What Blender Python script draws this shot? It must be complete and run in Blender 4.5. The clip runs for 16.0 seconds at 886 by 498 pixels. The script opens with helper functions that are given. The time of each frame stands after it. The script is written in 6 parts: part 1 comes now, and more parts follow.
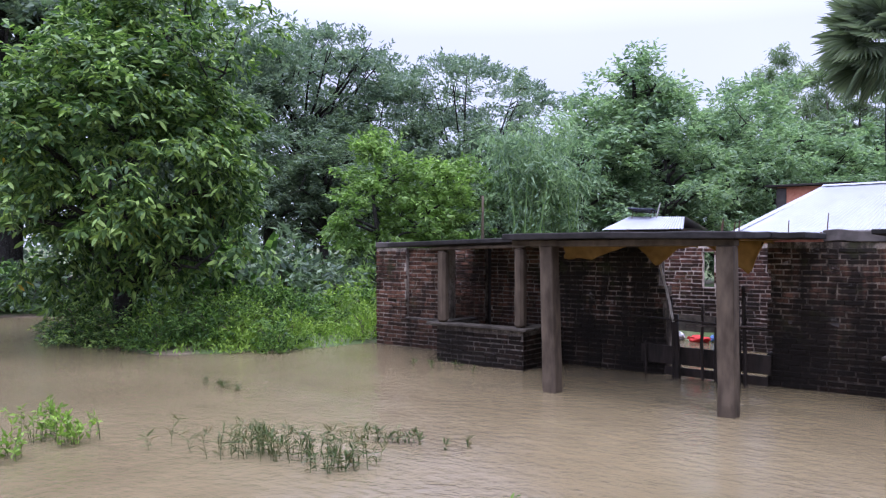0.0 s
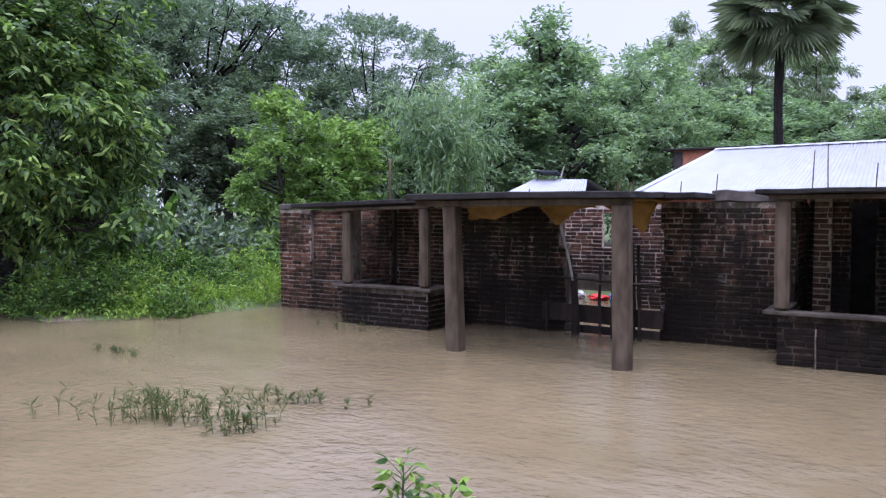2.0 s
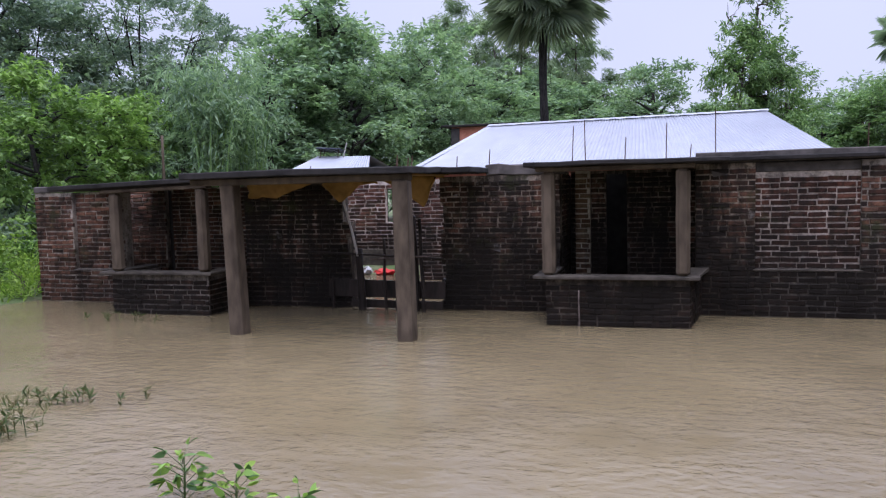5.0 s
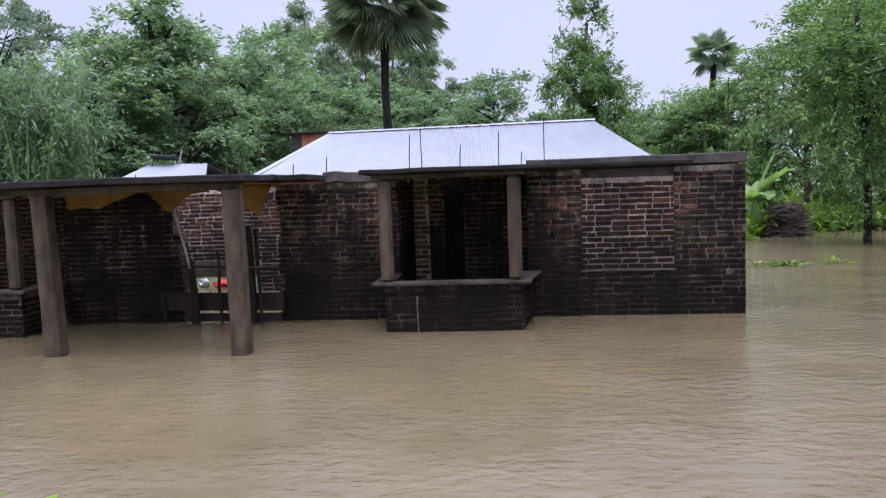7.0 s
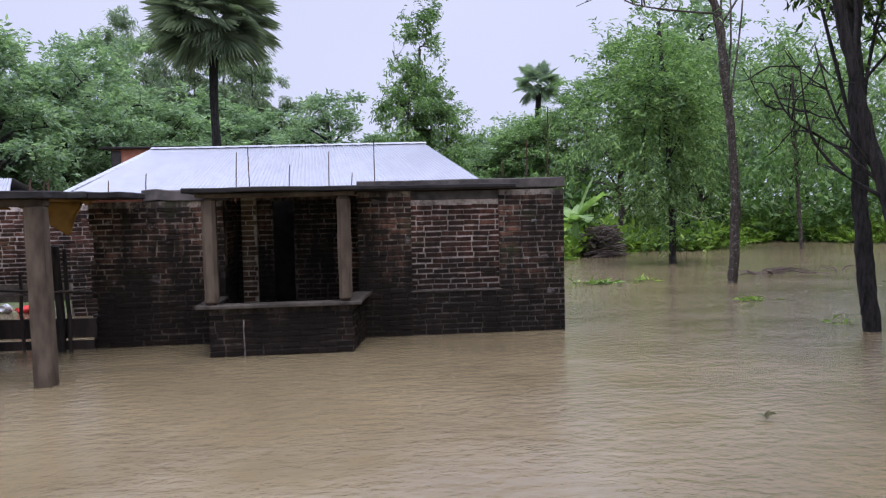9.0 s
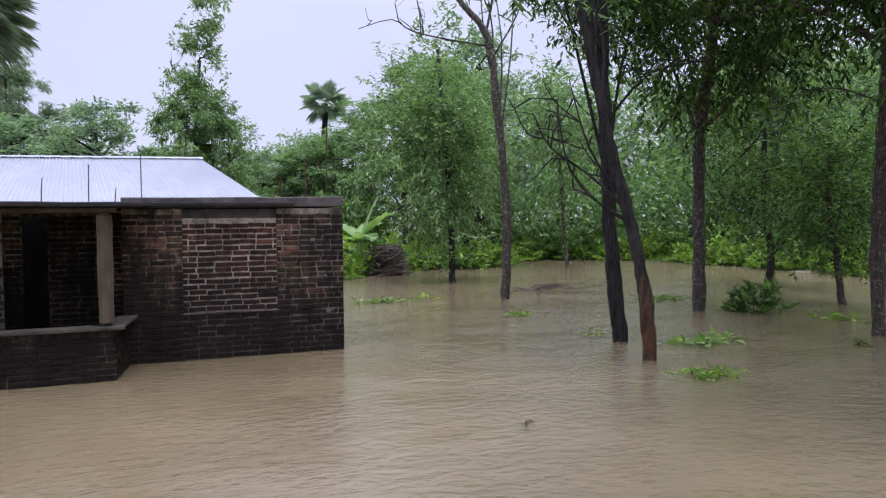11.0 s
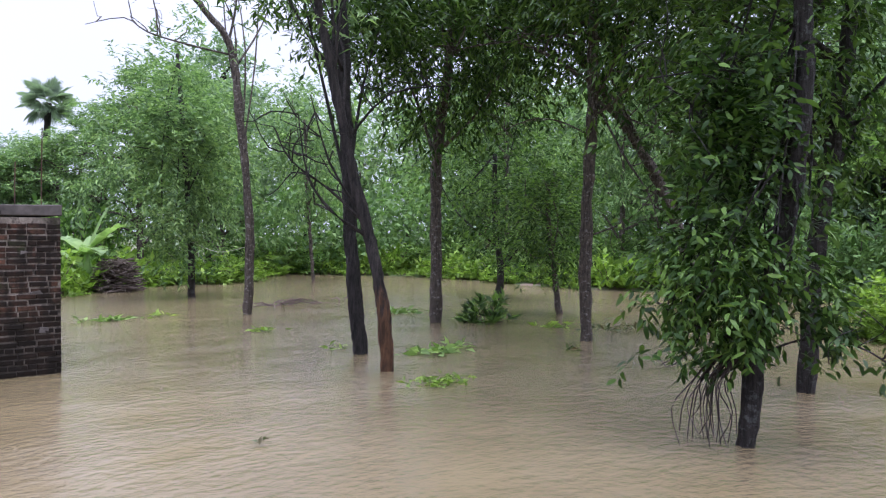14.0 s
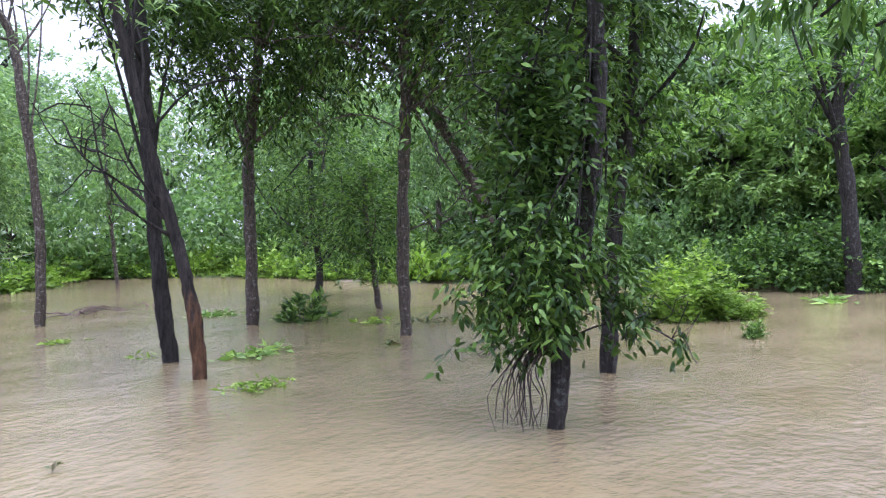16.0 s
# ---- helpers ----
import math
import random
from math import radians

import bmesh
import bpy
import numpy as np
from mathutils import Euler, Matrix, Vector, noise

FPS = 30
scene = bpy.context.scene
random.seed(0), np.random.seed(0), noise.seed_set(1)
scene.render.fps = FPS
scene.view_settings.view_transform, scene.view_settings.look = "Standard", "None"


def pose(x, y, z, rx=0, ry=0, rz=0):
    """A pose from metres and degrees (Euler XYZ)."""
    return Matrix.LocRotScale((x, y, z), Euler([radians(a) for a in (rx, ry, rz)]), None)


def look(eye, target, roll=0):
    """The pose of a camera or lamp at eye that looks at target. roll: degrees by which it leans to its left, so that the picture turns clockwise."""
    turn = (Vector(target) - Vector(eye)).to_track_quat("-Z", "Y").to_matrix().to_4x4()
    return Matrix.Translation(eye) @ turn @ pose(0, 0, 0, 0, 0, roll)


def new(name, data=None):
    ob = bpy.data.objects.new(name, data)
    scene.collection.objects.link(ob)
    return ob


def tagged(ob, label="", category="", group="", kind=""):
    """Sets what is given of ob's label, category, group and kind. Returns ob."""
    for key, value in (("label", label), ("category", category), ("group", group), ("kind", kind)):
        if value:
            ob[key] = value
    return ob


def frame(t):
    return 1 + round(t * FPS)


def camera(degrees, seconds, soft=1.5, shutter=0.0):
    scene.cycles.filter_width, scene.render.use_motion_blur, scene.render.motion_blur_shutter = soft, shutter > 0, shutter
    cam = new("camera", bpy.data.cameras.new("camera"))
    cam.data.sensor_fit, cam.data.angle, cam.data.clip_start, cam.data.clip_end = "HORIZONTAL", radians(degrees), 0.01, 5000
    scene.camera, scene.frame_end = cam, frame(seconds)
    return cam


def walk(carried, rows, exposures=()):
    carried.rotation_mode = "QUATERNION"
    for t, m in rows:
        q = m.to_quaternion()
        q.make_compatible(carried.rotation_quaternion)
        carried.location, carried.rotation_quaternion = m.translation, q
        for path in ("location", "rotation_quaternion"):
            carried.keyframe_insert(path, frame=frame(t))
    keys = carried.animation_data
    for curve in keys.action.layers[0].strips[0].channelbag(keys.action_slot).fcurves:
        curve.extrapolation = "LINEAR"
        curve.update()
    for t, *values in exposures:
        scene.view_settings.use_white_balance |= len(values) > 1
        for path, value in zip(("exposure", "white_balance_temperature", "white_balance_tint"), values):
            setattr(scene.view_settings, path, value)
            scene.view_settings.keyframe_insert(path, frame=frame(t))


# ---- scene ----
cam = camera(59.6, 16.0, 1.2)
PATH = [
    (0, (0.082, -0.268, 2.097), (-1.169, 1.293, 2.09), -0.0),
    (0.5, (0.163, -0.193, 2.04), (-1.035, 1.409, 2.028), -0.1),
    (1, (0.164, -0.205, 2.039), (-0.978, 1.437, 2.005), -0.0),
    (1.5, (0.163, -0.2, 2.039), (-0.933, 1.471, 1.973), -0.0),
    (2, (0.16, -0.177, 2.042), (-0.903, 1.514, 1.942), -0.1),
    (2.5, (0.16, -0.181, 2.042), (-0.849, 1.541, 1.91), -0.2),
    (3, (0.161, -0.186, 2.041), (-0.767, 1.579, 1.892), -0.3),
    (3.5, (0.163, -0.201, 2.039), (-0.676, 1.608, 1.885), -0.6),
    (4, (0.162, -0.197, 2.039), (-0.583, 1.652, 1.888), -1.0),
    (6.5, (0.387, -0.072, 2.012), (0.087, 1.898, 1.833), -1.7),
    (7, (0.413, -0.061, 2.025), (0.217, 1.923, 1.868), -1.9),
    (7.5, (0.443, -0.035, 2.03), (0.355, 1.959, 1.899), -1.9),
    (8, (0.463, -0.025, 2.029), (0.483, 1.972, 1.913), -1.6),
    (10.5, (0.625, -0.119, 2.026), (1.219, 1.788, 1.927), -0.8),
    (11, (0.661, -0.095, 2.042), (1.41, 1.757, 1.966), -0.6),
    (11.5, (0.657, -0.142, 2.033), (1.542, 1.65, 1.978), -0.4),
    (12, (0.68, -0.151, 2.039), (1.677, 1.581, 1.982), -0.2),
    (12.5, (0.695, -0.165, 2.029), (1.79, 1.508, 1.968), -0.4),
    (13, (0.738, -0.17, 2.023), (1.909, 1.45, 1.967), -0.4),
    (13.5, (0.757, -0.181, 2.037), (1.986, 1.396, 1.987), -0.3),
    (14, (0.754, -0.199, 2.027), (2.05, 1.323, 1.988), 0.2),
    (14.5, (0.78, -0.206, 2.055), (2.173, 1.228, 2.026), -0.4),
    (15, (0.809, -0.2, 2.055), (2.313, 1.118, 2.031), -1.2),
    (15.5, (0.847, -0.185, 2.043), (2.421, 1.049, 2.009), -1.2),
    (16, (0.858, -0.173, 2.047), (2.468, 1.012, 1.992), -1.2),
]
# the camera's own exposure drifts as it turns from the bright sky to the grove
walk(cam, [(t, look(eye, target, roll)) for t, eye, target, roll in PATH],
     [(t, stops + 0.53, kelvin - 220, tint) for t, stops, kelvin, tint in ((0, 0.06, 5860, 25.0), (2, 0.02, 5900, 26.0), (3.5, -0.14, 5950, 24.0), (7, -0.28, 6180, 20.0), (8, -0.29, 6200, 20.0), (10.5, -0.27, 6200, 20.0),
                                                                          (12, -0.14, 6250, 20.0), (13.5, 0.14, 6180, 20.0), (15, 0.44, 6050, 20.0), (16, 0.70, 6000, 20.0))])

# ---- sky, sun, exposure ----
world = bpy.data.worlds.new("overcast_sky")
scene.world = world
world.use_nodes = True
wn, wl = world.node_tree.nodes, world.node_tree.links
SUN_UP, SUN_ROUND = radians(75), radians(150)
sky = wn.new("ShaderNodeTexSky")
sky.sky_type, sky.sun_disc, sky.sun_elevation, sky.sun_rotation = "NISHITA", False, SUN_UP, SUN_ROUND
dim = wn.new("ShaderNodeVectorMath")
dim.operation = "SCALE"
dim.inputs["Scale"].default_value = 0.08
wl.new(sky.outputs[0], dim.inputs[0])
cloud = wn.new("ShaderNodeTexNoise")
cloud.inputs["Scale"].default_value, cloud.inputs["Detail"].default_value = 1.6, 3.0
cloudramp = wn.new("ShaderNodeValToRGB")
cloudramp.color_ramp.elements[0].position, cloudramp.color_ramp.elements[0].color = 0.3, (0.565, 0.595, 0.71, 1)
cloudramp.color_ramp.elements[1].position, cloudramp.color_ramp.elements[1].color = 0.7, (0.66, 0.69, 0.80, 1)
wl.new(cloud.outputs["Fac"], cloudramp.inputs[0])
blend = wn.new("ShaderNodeMix")
blend.data_type = "RGBA"
blend.inputs["Factor"].default_value = 0.93
wl.new(dim.outputs[0], blend.inputs["A"])
wl.new(cloudramp.outputs[0], blend.inputs["B"])
# an overcast sky is about three times as bright overhead as at the horizon
aim = wn.new("ShaderNodeSeparateXYZ")
wl.new(wn.new("ShaderNodeTexCoord").outputs["Generated"], aim.inputs[0])
lift = wn.new("ShaderNodeMapRange")
lift.inputs["From Min"].default_value, lift.inputs["From Max"].default_value = 0.26, 1.0
lift.inputs["To Min"].default_value, lift.inputs["To Max"].default_value = 1.0, 5.0
wl.new(aim.outputs["Z"], lift.inputs["Value"])
bright = wn.new("ShaderNodeVectorMath")
bright.operation = "SCALE"
wl.new(blend.outputs["Result"], bright.inputs[0])
wl.new(lift.outputs["Result"], bright.inputs["Scale"])
wl.new(bright.outputs[0], wn["Background"].inputs["Color"])
wn["Background"].inputs["Strength"].default_value = 1.0

sun_data = bpy.data.lights.new("sun", "SUN")
sun_data.energy, sun_data.angle, sun_data.color = 1.5, radians(40), (1.0, 0.98, 0.95)
sun = new("sun", sun_data)
sun.matrix_world = look((0, 0, 40), (-0.16 * 40, 0.21 * 40, 0))


# ---- materials ----
def material(name, rough=0.8, metal=0.0, gloss=0.5):
    m = bpy.data.materials.new(name)
    m.use_nodes = True
    nodes, links = m.node_tree.nodes, m.node_tree.links
    b = nodes["Principled BSDF"]
    b.inputs["Roughness"].default_value, b.inputs["Metallic"].default_value = rough, metal
    b.inputs["Specular IOR Level"].default_value = gloss
    return m, nodes, links, b


def ramp(nodes, links, source, stops):
    r = nodes.new("ShaderNodeValToRGB")
    e = r.color_ramp.elements
    while len(e) < len(stops):
        e.new(0.5)
    for k, (p, c) in enumerate(stops):
        e[k].position, e[k].color = p, (*c, 1)
    links.new(source, r.inputs[0])
    return r.outputs[0]


def noise_tex(nodes, links, scale, detail=4.0, rough=0.55, stretch=(1, 1, 1), local=False):
    n = nodes.new("ShaderNodeTexNoise")
    n.inputs["Scale"].default_value, n.inputs["Detail"].default_value, n.inputs["Roughness"].default_value = scale, detail, rough
    mp = nodes.new("ShaderNodeMapping")
    mp.inputs["Scale"].default_value = stretch
    if local:
        links.new(nodes.new("ShaderNodeTexCoord").outputs["Object"], mp.inputs[0])
    else:
        links.new(nodes.new("ShaderNodeNewGeometry").outputs["Position"], mp.inputs[0])
    links.new(mp.outputs[0], n.inputs["Vector"])
    return n.outputs["Fac"]


def mix(nodes, links, fac, a, b, mode="MIX"):
    m = nodes.new("ShaderNodeMix")
    m.data_type, m.blend_type = "RGBA", mode
    for key, v in (("Factor", fac), ("A", a), ("B", b)):
        if isinstance(v, bpy.types.NodeSocket):
            links.new(v, m.inputs[key])
        elif isinstance(v, (int, float)):
            m.inputs[key].default_value = v
        else:
            m.inputs[key].default_value = (*v, 1)
    return m.outputs["Result"]


def math_node(nodes, links, op, a, b=0.0):
    m = nodes.new("ShaderNodeMath")
    m.operation = op
    for k, v in enumerate((a, b)):
        if isinstance(v, bpy.types.NodeSocket):
            links.new(v, m.inputs[k])
        else:
            m.inputs[k].default_value = v
    return m.outputs[0]


def bump(nodes, links, b, height, strength=0.4, distance=0.01):
    n = nodes.new("ShaderNodeBump")
    n.inputs["Strength"].default_value, n.inputs["Distance"].default_value = strength, distance
    links.new(height, n.inputs["Height"])
    links.new(n.outputs[0], b.inputs["Normal"])


def plain(name, dark, light, scale=8.0, rough=0.8, metal=0.0, relief=0.3, stretch=(1, 1, 1), local=False, gloss=0.2):
    """A surface of two tones, with a coarse and a fine grain."""
    m, nodes, links, b = material(name, rough, metal, gloss)
    coarse = noise_tex(nodes, links, scale * 0.25, 3, 0.6, stretch, local)
    fine = noise_tex(nodes, links, scale, 6, 0.65, stretch, local)
    both = math_node(nodes, links, "ADD", math_node(nodes, links, "MULTIPLY", coarse, 0.6), math_node(nodes, links, "MULTIPLY", fine, 0.4))
    links.new(ramp(nodes, links, both, [(0.36, dark), (0.64, light)]), b.inputs["Base Color"])
    bump(nodes, links, b, fine, relief, 0.01)
    return m


def brick_material(name, tones, grime, algae, damp=0.9, depth=0.78):
    """Fired brick; black algae in blotches and runs, a rough tide mark of damp over the flood."""
    m, nodes, links, b = material(name, 0.8, 0.0, 0.06)
    pick = math_node(nodes, links, "FRACT", math_node(nodes, links, "ADD", nodes.new("ShaderNodeObjectInfo").outputs["Random"], nodes.new("ShaderNodeNewGeometry").outputs["Random Per Island"]))
    base = ramp(nodes, links, pick, [(k / (len(tones) - 1), c) for k, c in enumerate(tones)])
    grain = noise_tex(nodes, links, 45, 5, 0.7)
    base = mix(nodes, links, 0.6, base, ramp(nodes, links, grain, [(0.3, (0.45, 0.45, 0.45)), (0.7, (1.25, 1.2, 1.15))]), "MULTIPLY")
    blot = noise_tex(nodes, links, 1.3, 5, 0.7, (1, 1, 0.8))
    runs = noise_tex(nodes, links, 5.0, 3, 0.6, (1.6, 1.6, 0.18))
    mask = math_node(nodes, links, "ADD", math_node(nodes, links, "MULTIPLY", blot, 0.65), math_node(nodes, links, "MULTIPLY", runs, 0.35))
    mask = ramp(nodes, links, mask, [(algae[0], (1, 1, 1)), (algae[1], (0, 0, 0))])
    base = mix(nodes, links, math_node(nodes, links, "MULTIPLY", mask, grime), base, (0.014, 0.0115, 0.0095))
    fleck = ramp(nodes, links, noise_tex(nodes, links, 11, 5, 0.75), [(0.38, (0.8, 0.8, 0.8)), (0.50, (0, 0, 0))])
    base = mix(nodes, links, math_node(nodes, links, "MULTIPLY", fleck, grime), base, (0.014, 0.0115, 0.0095))
    moss = ramp(nodes, links, noise_tex(nodes, links, 2.6, 4, 0.7), [(0.56, (0, 0, 0)), (0.72, (0.45, 0.45, 0.45))])
    base = mix(nodes, links, moss, base, (0.05, 0.06, 0.02))
    lime = ramp(nodes, links, noise_tex(nodes, links, 3.7, 5, 0.75), [(0.62, (0, 0, 0)), (0.72, (0.6, 0.6, 0.6))])
    base = mix(nodes, links, lime, base, (0.36, 0.33, 0.30))
    sep = nodes.new("ShaderNodeSeparateXYZ")
    links.new(nodes.new("ShaderNodeNewGeometry").outputs["Position"], sep.inputs[0])
    wick = noise_tex(nodes, links, 1.5, 6, 0.8, (1, 1, 0.6))
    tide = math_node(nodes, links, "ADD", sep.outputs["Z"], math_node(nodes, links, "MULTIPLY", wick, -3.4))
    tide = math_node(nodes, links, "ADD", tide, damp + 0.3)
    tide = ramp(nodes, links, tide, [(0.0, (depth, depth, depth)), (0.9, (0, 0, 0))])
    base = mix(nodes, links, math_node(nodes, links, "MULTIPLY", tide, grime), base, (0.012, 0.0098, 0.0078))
    links.new(base, b.inputs["Base Color"])
    links.new(ramp(nodes, links, mask, [(0, (0.8, 0.8, 0.8)), (1, (0.55, 0.55, 0.55))]), b.inputs["Roughness"])
    bump(nodes, links, b, grain, 0.6, 0.012)
    return m


OLD_TONES = [(0.05, 0.024, 0.017), (0.14, 0.072, 0.047), (0.03, 0.021, 0.016), (0.195, 0.098, 0.062), (0.09, 0.05, 0.035), (0.02, 0.015, 0.013)]
M_BRICK = brick_material("stained_brick", OLD_TONES, 0.95, (0.48, 0.59), 0.8, 0.93)
M_BRICK_NEW = brick_material("infill_brick", [(0.05, 0.024, 0.018), (0.12, 0.052, 0.034), (0.035, 0.021, 0.017), (0.16, 0.07, 0.045)], 0.9, (0.42, 0.55), 0.6, 0.9)
M_BRICK_WORN = brick_material("weathered_brick", [(0.075, 0.036, 0.025), (0.175, 0.085, 0.055), (0.05, 0.03, 0.022), (0.22, 0.11, 0.07)], 0.8, (0.42, 0.54), 1.15, 0.7)
M_MORTAR_WORN = brick_material("weathered_mortar", [(0.32, 0.275, 0.225), (0.48, 0.42, 0.35)], 0.75, (0.39, 0.54), 1.2, 0.6)
# holds algae black and the shade of porch and canopy together
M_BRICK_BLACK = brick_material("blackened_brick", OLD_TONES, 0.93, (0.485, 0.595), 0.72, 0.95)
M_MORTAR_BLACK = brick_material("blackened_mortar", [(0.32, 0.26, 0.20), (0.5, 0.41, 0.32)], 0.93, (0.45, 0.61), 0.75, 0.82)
M_MORTAR = brick_material("stained_mortar", [(0.26, 0.225, 0.185), (0.40, 0.35, 0.30)], 0.86, (0.42, 0.57), 1.0, 0.7)
M_MORTAR_NEW = brick_material("infill_mortar", [(0.44, 0.37, 0.31), (0.60, 0.52, 0.45)], 0.66, (0.36, 0.53))
# lime wash, kept extra pale to carry daylight on the porch jamb
M_BRICK_LIMED = brick_material("lit_limed_brick", [(0.2, 0.13, 0.075), (0.13, 0.075, 0.045), (0.26, 0.19, 0.12)], 0.5, (0.38, 0.5), 1.1)
M_MORTAR_LIMED = brick_material("lit_limed_mortar", [(0.5, 0.44, 0.33), (0.62, 0.55, 0.42)], 0.4, (0.36, 0.5), 1.2)
M_CONCRETE = plain("column_concrete", (0.036, 0.026, 0.017), (0.108, 0.081, 0.055), 9, 0.85, relief=0.5, stretch=(1, 1, 0.35))
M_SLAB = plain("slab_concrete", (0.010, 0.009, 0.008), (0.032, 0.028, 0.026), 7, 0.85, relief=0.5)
M_LINTEL = plain("lintel_concrete", (0.038, 0.033, 0.029), (0.115, 0.1, 0.09), 7, 0.85, relief=0.5)
M_SILL = plain("sill_cement", (0.03, 0.025, 0.019), (0.092, 0.077, 0.06), 7, 0.8, relief=0.4)
# very dark tone that holds the gloom of doorway, recess and far opening
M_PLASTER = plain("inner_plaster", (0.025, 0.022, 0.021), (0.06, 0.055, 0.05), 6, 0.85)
M_CLOTH = plain("amber_sheet", (0.15, 0.08, 0.014), (0.29, 0.165, 0.04), 6, 0.6, relief=0.4)
M_TIN = plain("corrugated_tin", (0.27, 0.28, 0.305), (0.31, 0.32, 0.345), 3, 0.5, 0.25, 0.05)
M_RUST = plain("rusty_bar", (0.05, 0.03, 0.022), (0.11, 0.06, 0.04), 20, 0.8)
M_WETWOOD = plain("wet_wood", (0.010, 0.008, 0.006), (0.036, 0.026, 0.02), 14, 0.7, stretch=(1, 1, 0.2))
M_PALEWOOD = plain("pale_wood", (0.3, 0.27, 0.24), (0.45, 0.42, 0.39), 14, 0.7)
M_TWIG = plain("dry_twig", (0.055, 0.042, 0.035), (0.16, 0.125, 0.105), 18, 0.85)
M_RED = plain("red_cloth", (0.5, 0.03, 0.03), (0.65, 0.06, 0.05), 10, 0.8)
M_BLUE = plain("blue_cloth", (0.12, 0.22, 0.5), (0.2, 0.32, 0.62), 10, 0.8)
M_WHITE = plain("white_cloth", (0.6, 0.6, 0.62), (0.75, 0.75, 0.78), 10, 0.8)
M_RAWBRICK = plain("distant_brick", (0.28, 0.10, 0.06), (0.42, 0.19, 0.12), 14, 0.85)
M_PANELDARK = plain("solar_glass", (0.03, 0.035, 0.05), (0.06, 0.065, 0.08), 5, 0.25)


def bark(name, dark, light, patch=None, scale=9.0, grain=1.6, peeled=0.0):
    m, nodes, links, b = material(name, 0.8, 0.0, 0.25)
    streak = noise_tex(nodes, links, scale * 2.2, 6, 0.7, (1, 1, 0.22))
    base = ramp(nodes, links, streak, [(0.35, dark), (0.66, light)])
    if patch:
        spot = ramp(nodes, links, noise_tex(nodes, links, scale * 0.8, 4, 0.7, (1, 1, grain)), [(0.56, (0, 0, 0)), (0.61, (0.85, 0.85, 0.85))])
        if peeled:
            sep = nodes.new("ShaderNodeSeparateXYZ")
            links.new(nodes.new("ShaderNodeNewGeometry").outputs["Position"], sep.inputs[0])
            torn = math_node(nodes, links, "ADD", sep.outputs["Z"], math_node(nodes, links, "MULTIPLY", noise_tex(nodes, links, 9.0, 5, 0.75, (1, 1, 0.18)), -3.2))
            bare = ramp(nodes, links, math_node(nodes, links, "ADD", torn, 2.0 - peeled), [(0.3, (0.8, 0.8, 0.8)), (0.75, (0, 0, 0))])
            spot = bare
        base = mix(nodes, links, spot, base, ramp(nodes, links, streak, [(0.36, tuple(0.3 * c for c in patch)), (0.6, tuple(1.15 * c for c in patch))]))
    links.new(base, b.inputs["Base Color"])
    bump(nodes, links, b, streak, 1.0, 0.06)
    return m


M_BARK = bark("grey_brown_bark", (0.022, 0.018, 0.014), (0.125, 0.1, 0.078), (0.24, 0.225, 0.2), 13.0)
M_BARK_BLACK = bark("black_wet_bark", (0.004, 0.0035, 0.003), (0.036, 0.031, 0.028))
M_BARK_RED = bark("peeling_red_bark", (0.004, 0.0035, 0.003), (0.042, 0.034, 0.029), (0.12, 0.058, 0.026), 7.0, 0.22, 0.8)
M_BARK_DARK = bark("dark_bark", (0.010, 0.008, 0.007), (0.04, 0.034, 0.029), (0.085, 0.085, 0.078), 12.0)


def leaf_material(name, tones, rough=0.42, through_light=0.3):
    m, nodes, links, b = material(name, rough + 0.08, 0.0, 0.2)
    info = nodes.new("ShaderNodeNewGeometry")
    pick = ramp(nodes, links, info.outputs["Random Per Island"], [(k / (len(tones) - 1), c) for k, c in enumerate(tones)])
    clump = noise_tex(nodes, links, 0.55, 3, 0.6)
    base = mix(nodes, links, 0.75, pick, ramp(nodes, links, clump, [(0.3, (0.55, 0.6, 0.6)), (0.7, (1.35, 1.3, 1.1))]), "MULTIPLY")
    links.new(base, b.inputs["Base Color"])
    tr = nodes.new("ShaderNodeBsdfTranslucent")
    links.new(mix(nodes, links, 1.0, base, (1.25, 1.45, 0.8), "MULTIPLY"), tr.inputs["Color"])
    ms = nodes.new("ShaderNodeMixShader")
    ms.inputs[0].default_value = through_light
    links.new(b.outputs[0], ms.inputs[1])
    links.new(tr.outputs[0], ms.inputs[2])
    links.new(ms.outputs[0], nodes["Material Output"].inputs["Surface"])
    return m


# rain haze over the far trees is mixed into this grey-blue green
L_DARK = leaf_material("hazed_dark_leaf", [(0.068, 0.1, 0.082), (0.122, 0.168, 0.128), (0.215, 0.275, 0.195)], 0.45, 0.32)
L_MID = leaf_material("green_leaf", [(0.024, 0.056, 0.015), (0.062, 0.12, 0.031), (0.19, 0.31, 0.075)], 0.4, 0.28)
L_LIGHT = leaf_material("bright_leaf", [(0.092, 0.155, 0.051), (0.158, 0.25, 0.075), (0.255, 0.37, 0.115)], 0.42, 0.36)
# distance haze painted into the leaf colour; no real haze is drawn
L_HAZED = leaf_material("haze_tinted_leaf", [(0.187, 0.237, 0.196), (0.231, 0.292, 0.235), (0.286, 0.347, 0.28)], 0.42, 0.45)
# blue-green lifted to stand for haze in front of the wide crowns
L_RAIN = leaf_material("hazed_rain_tree_leaf", [(0.1, 0.145, 0.13), (0.155, 0.21, 0.175), (0.235, 0.295, 0.235)], 0.42, 0.3)
# lightened to include rain haze on the grove's farther trees
L_ACACIA = leaf_material("acacia_leaf", [(0.067, 0.121, 0.055), (0.131, 0.212, 0.089), (0.255, 0.367, 0.149)], 0.45, 0.34)
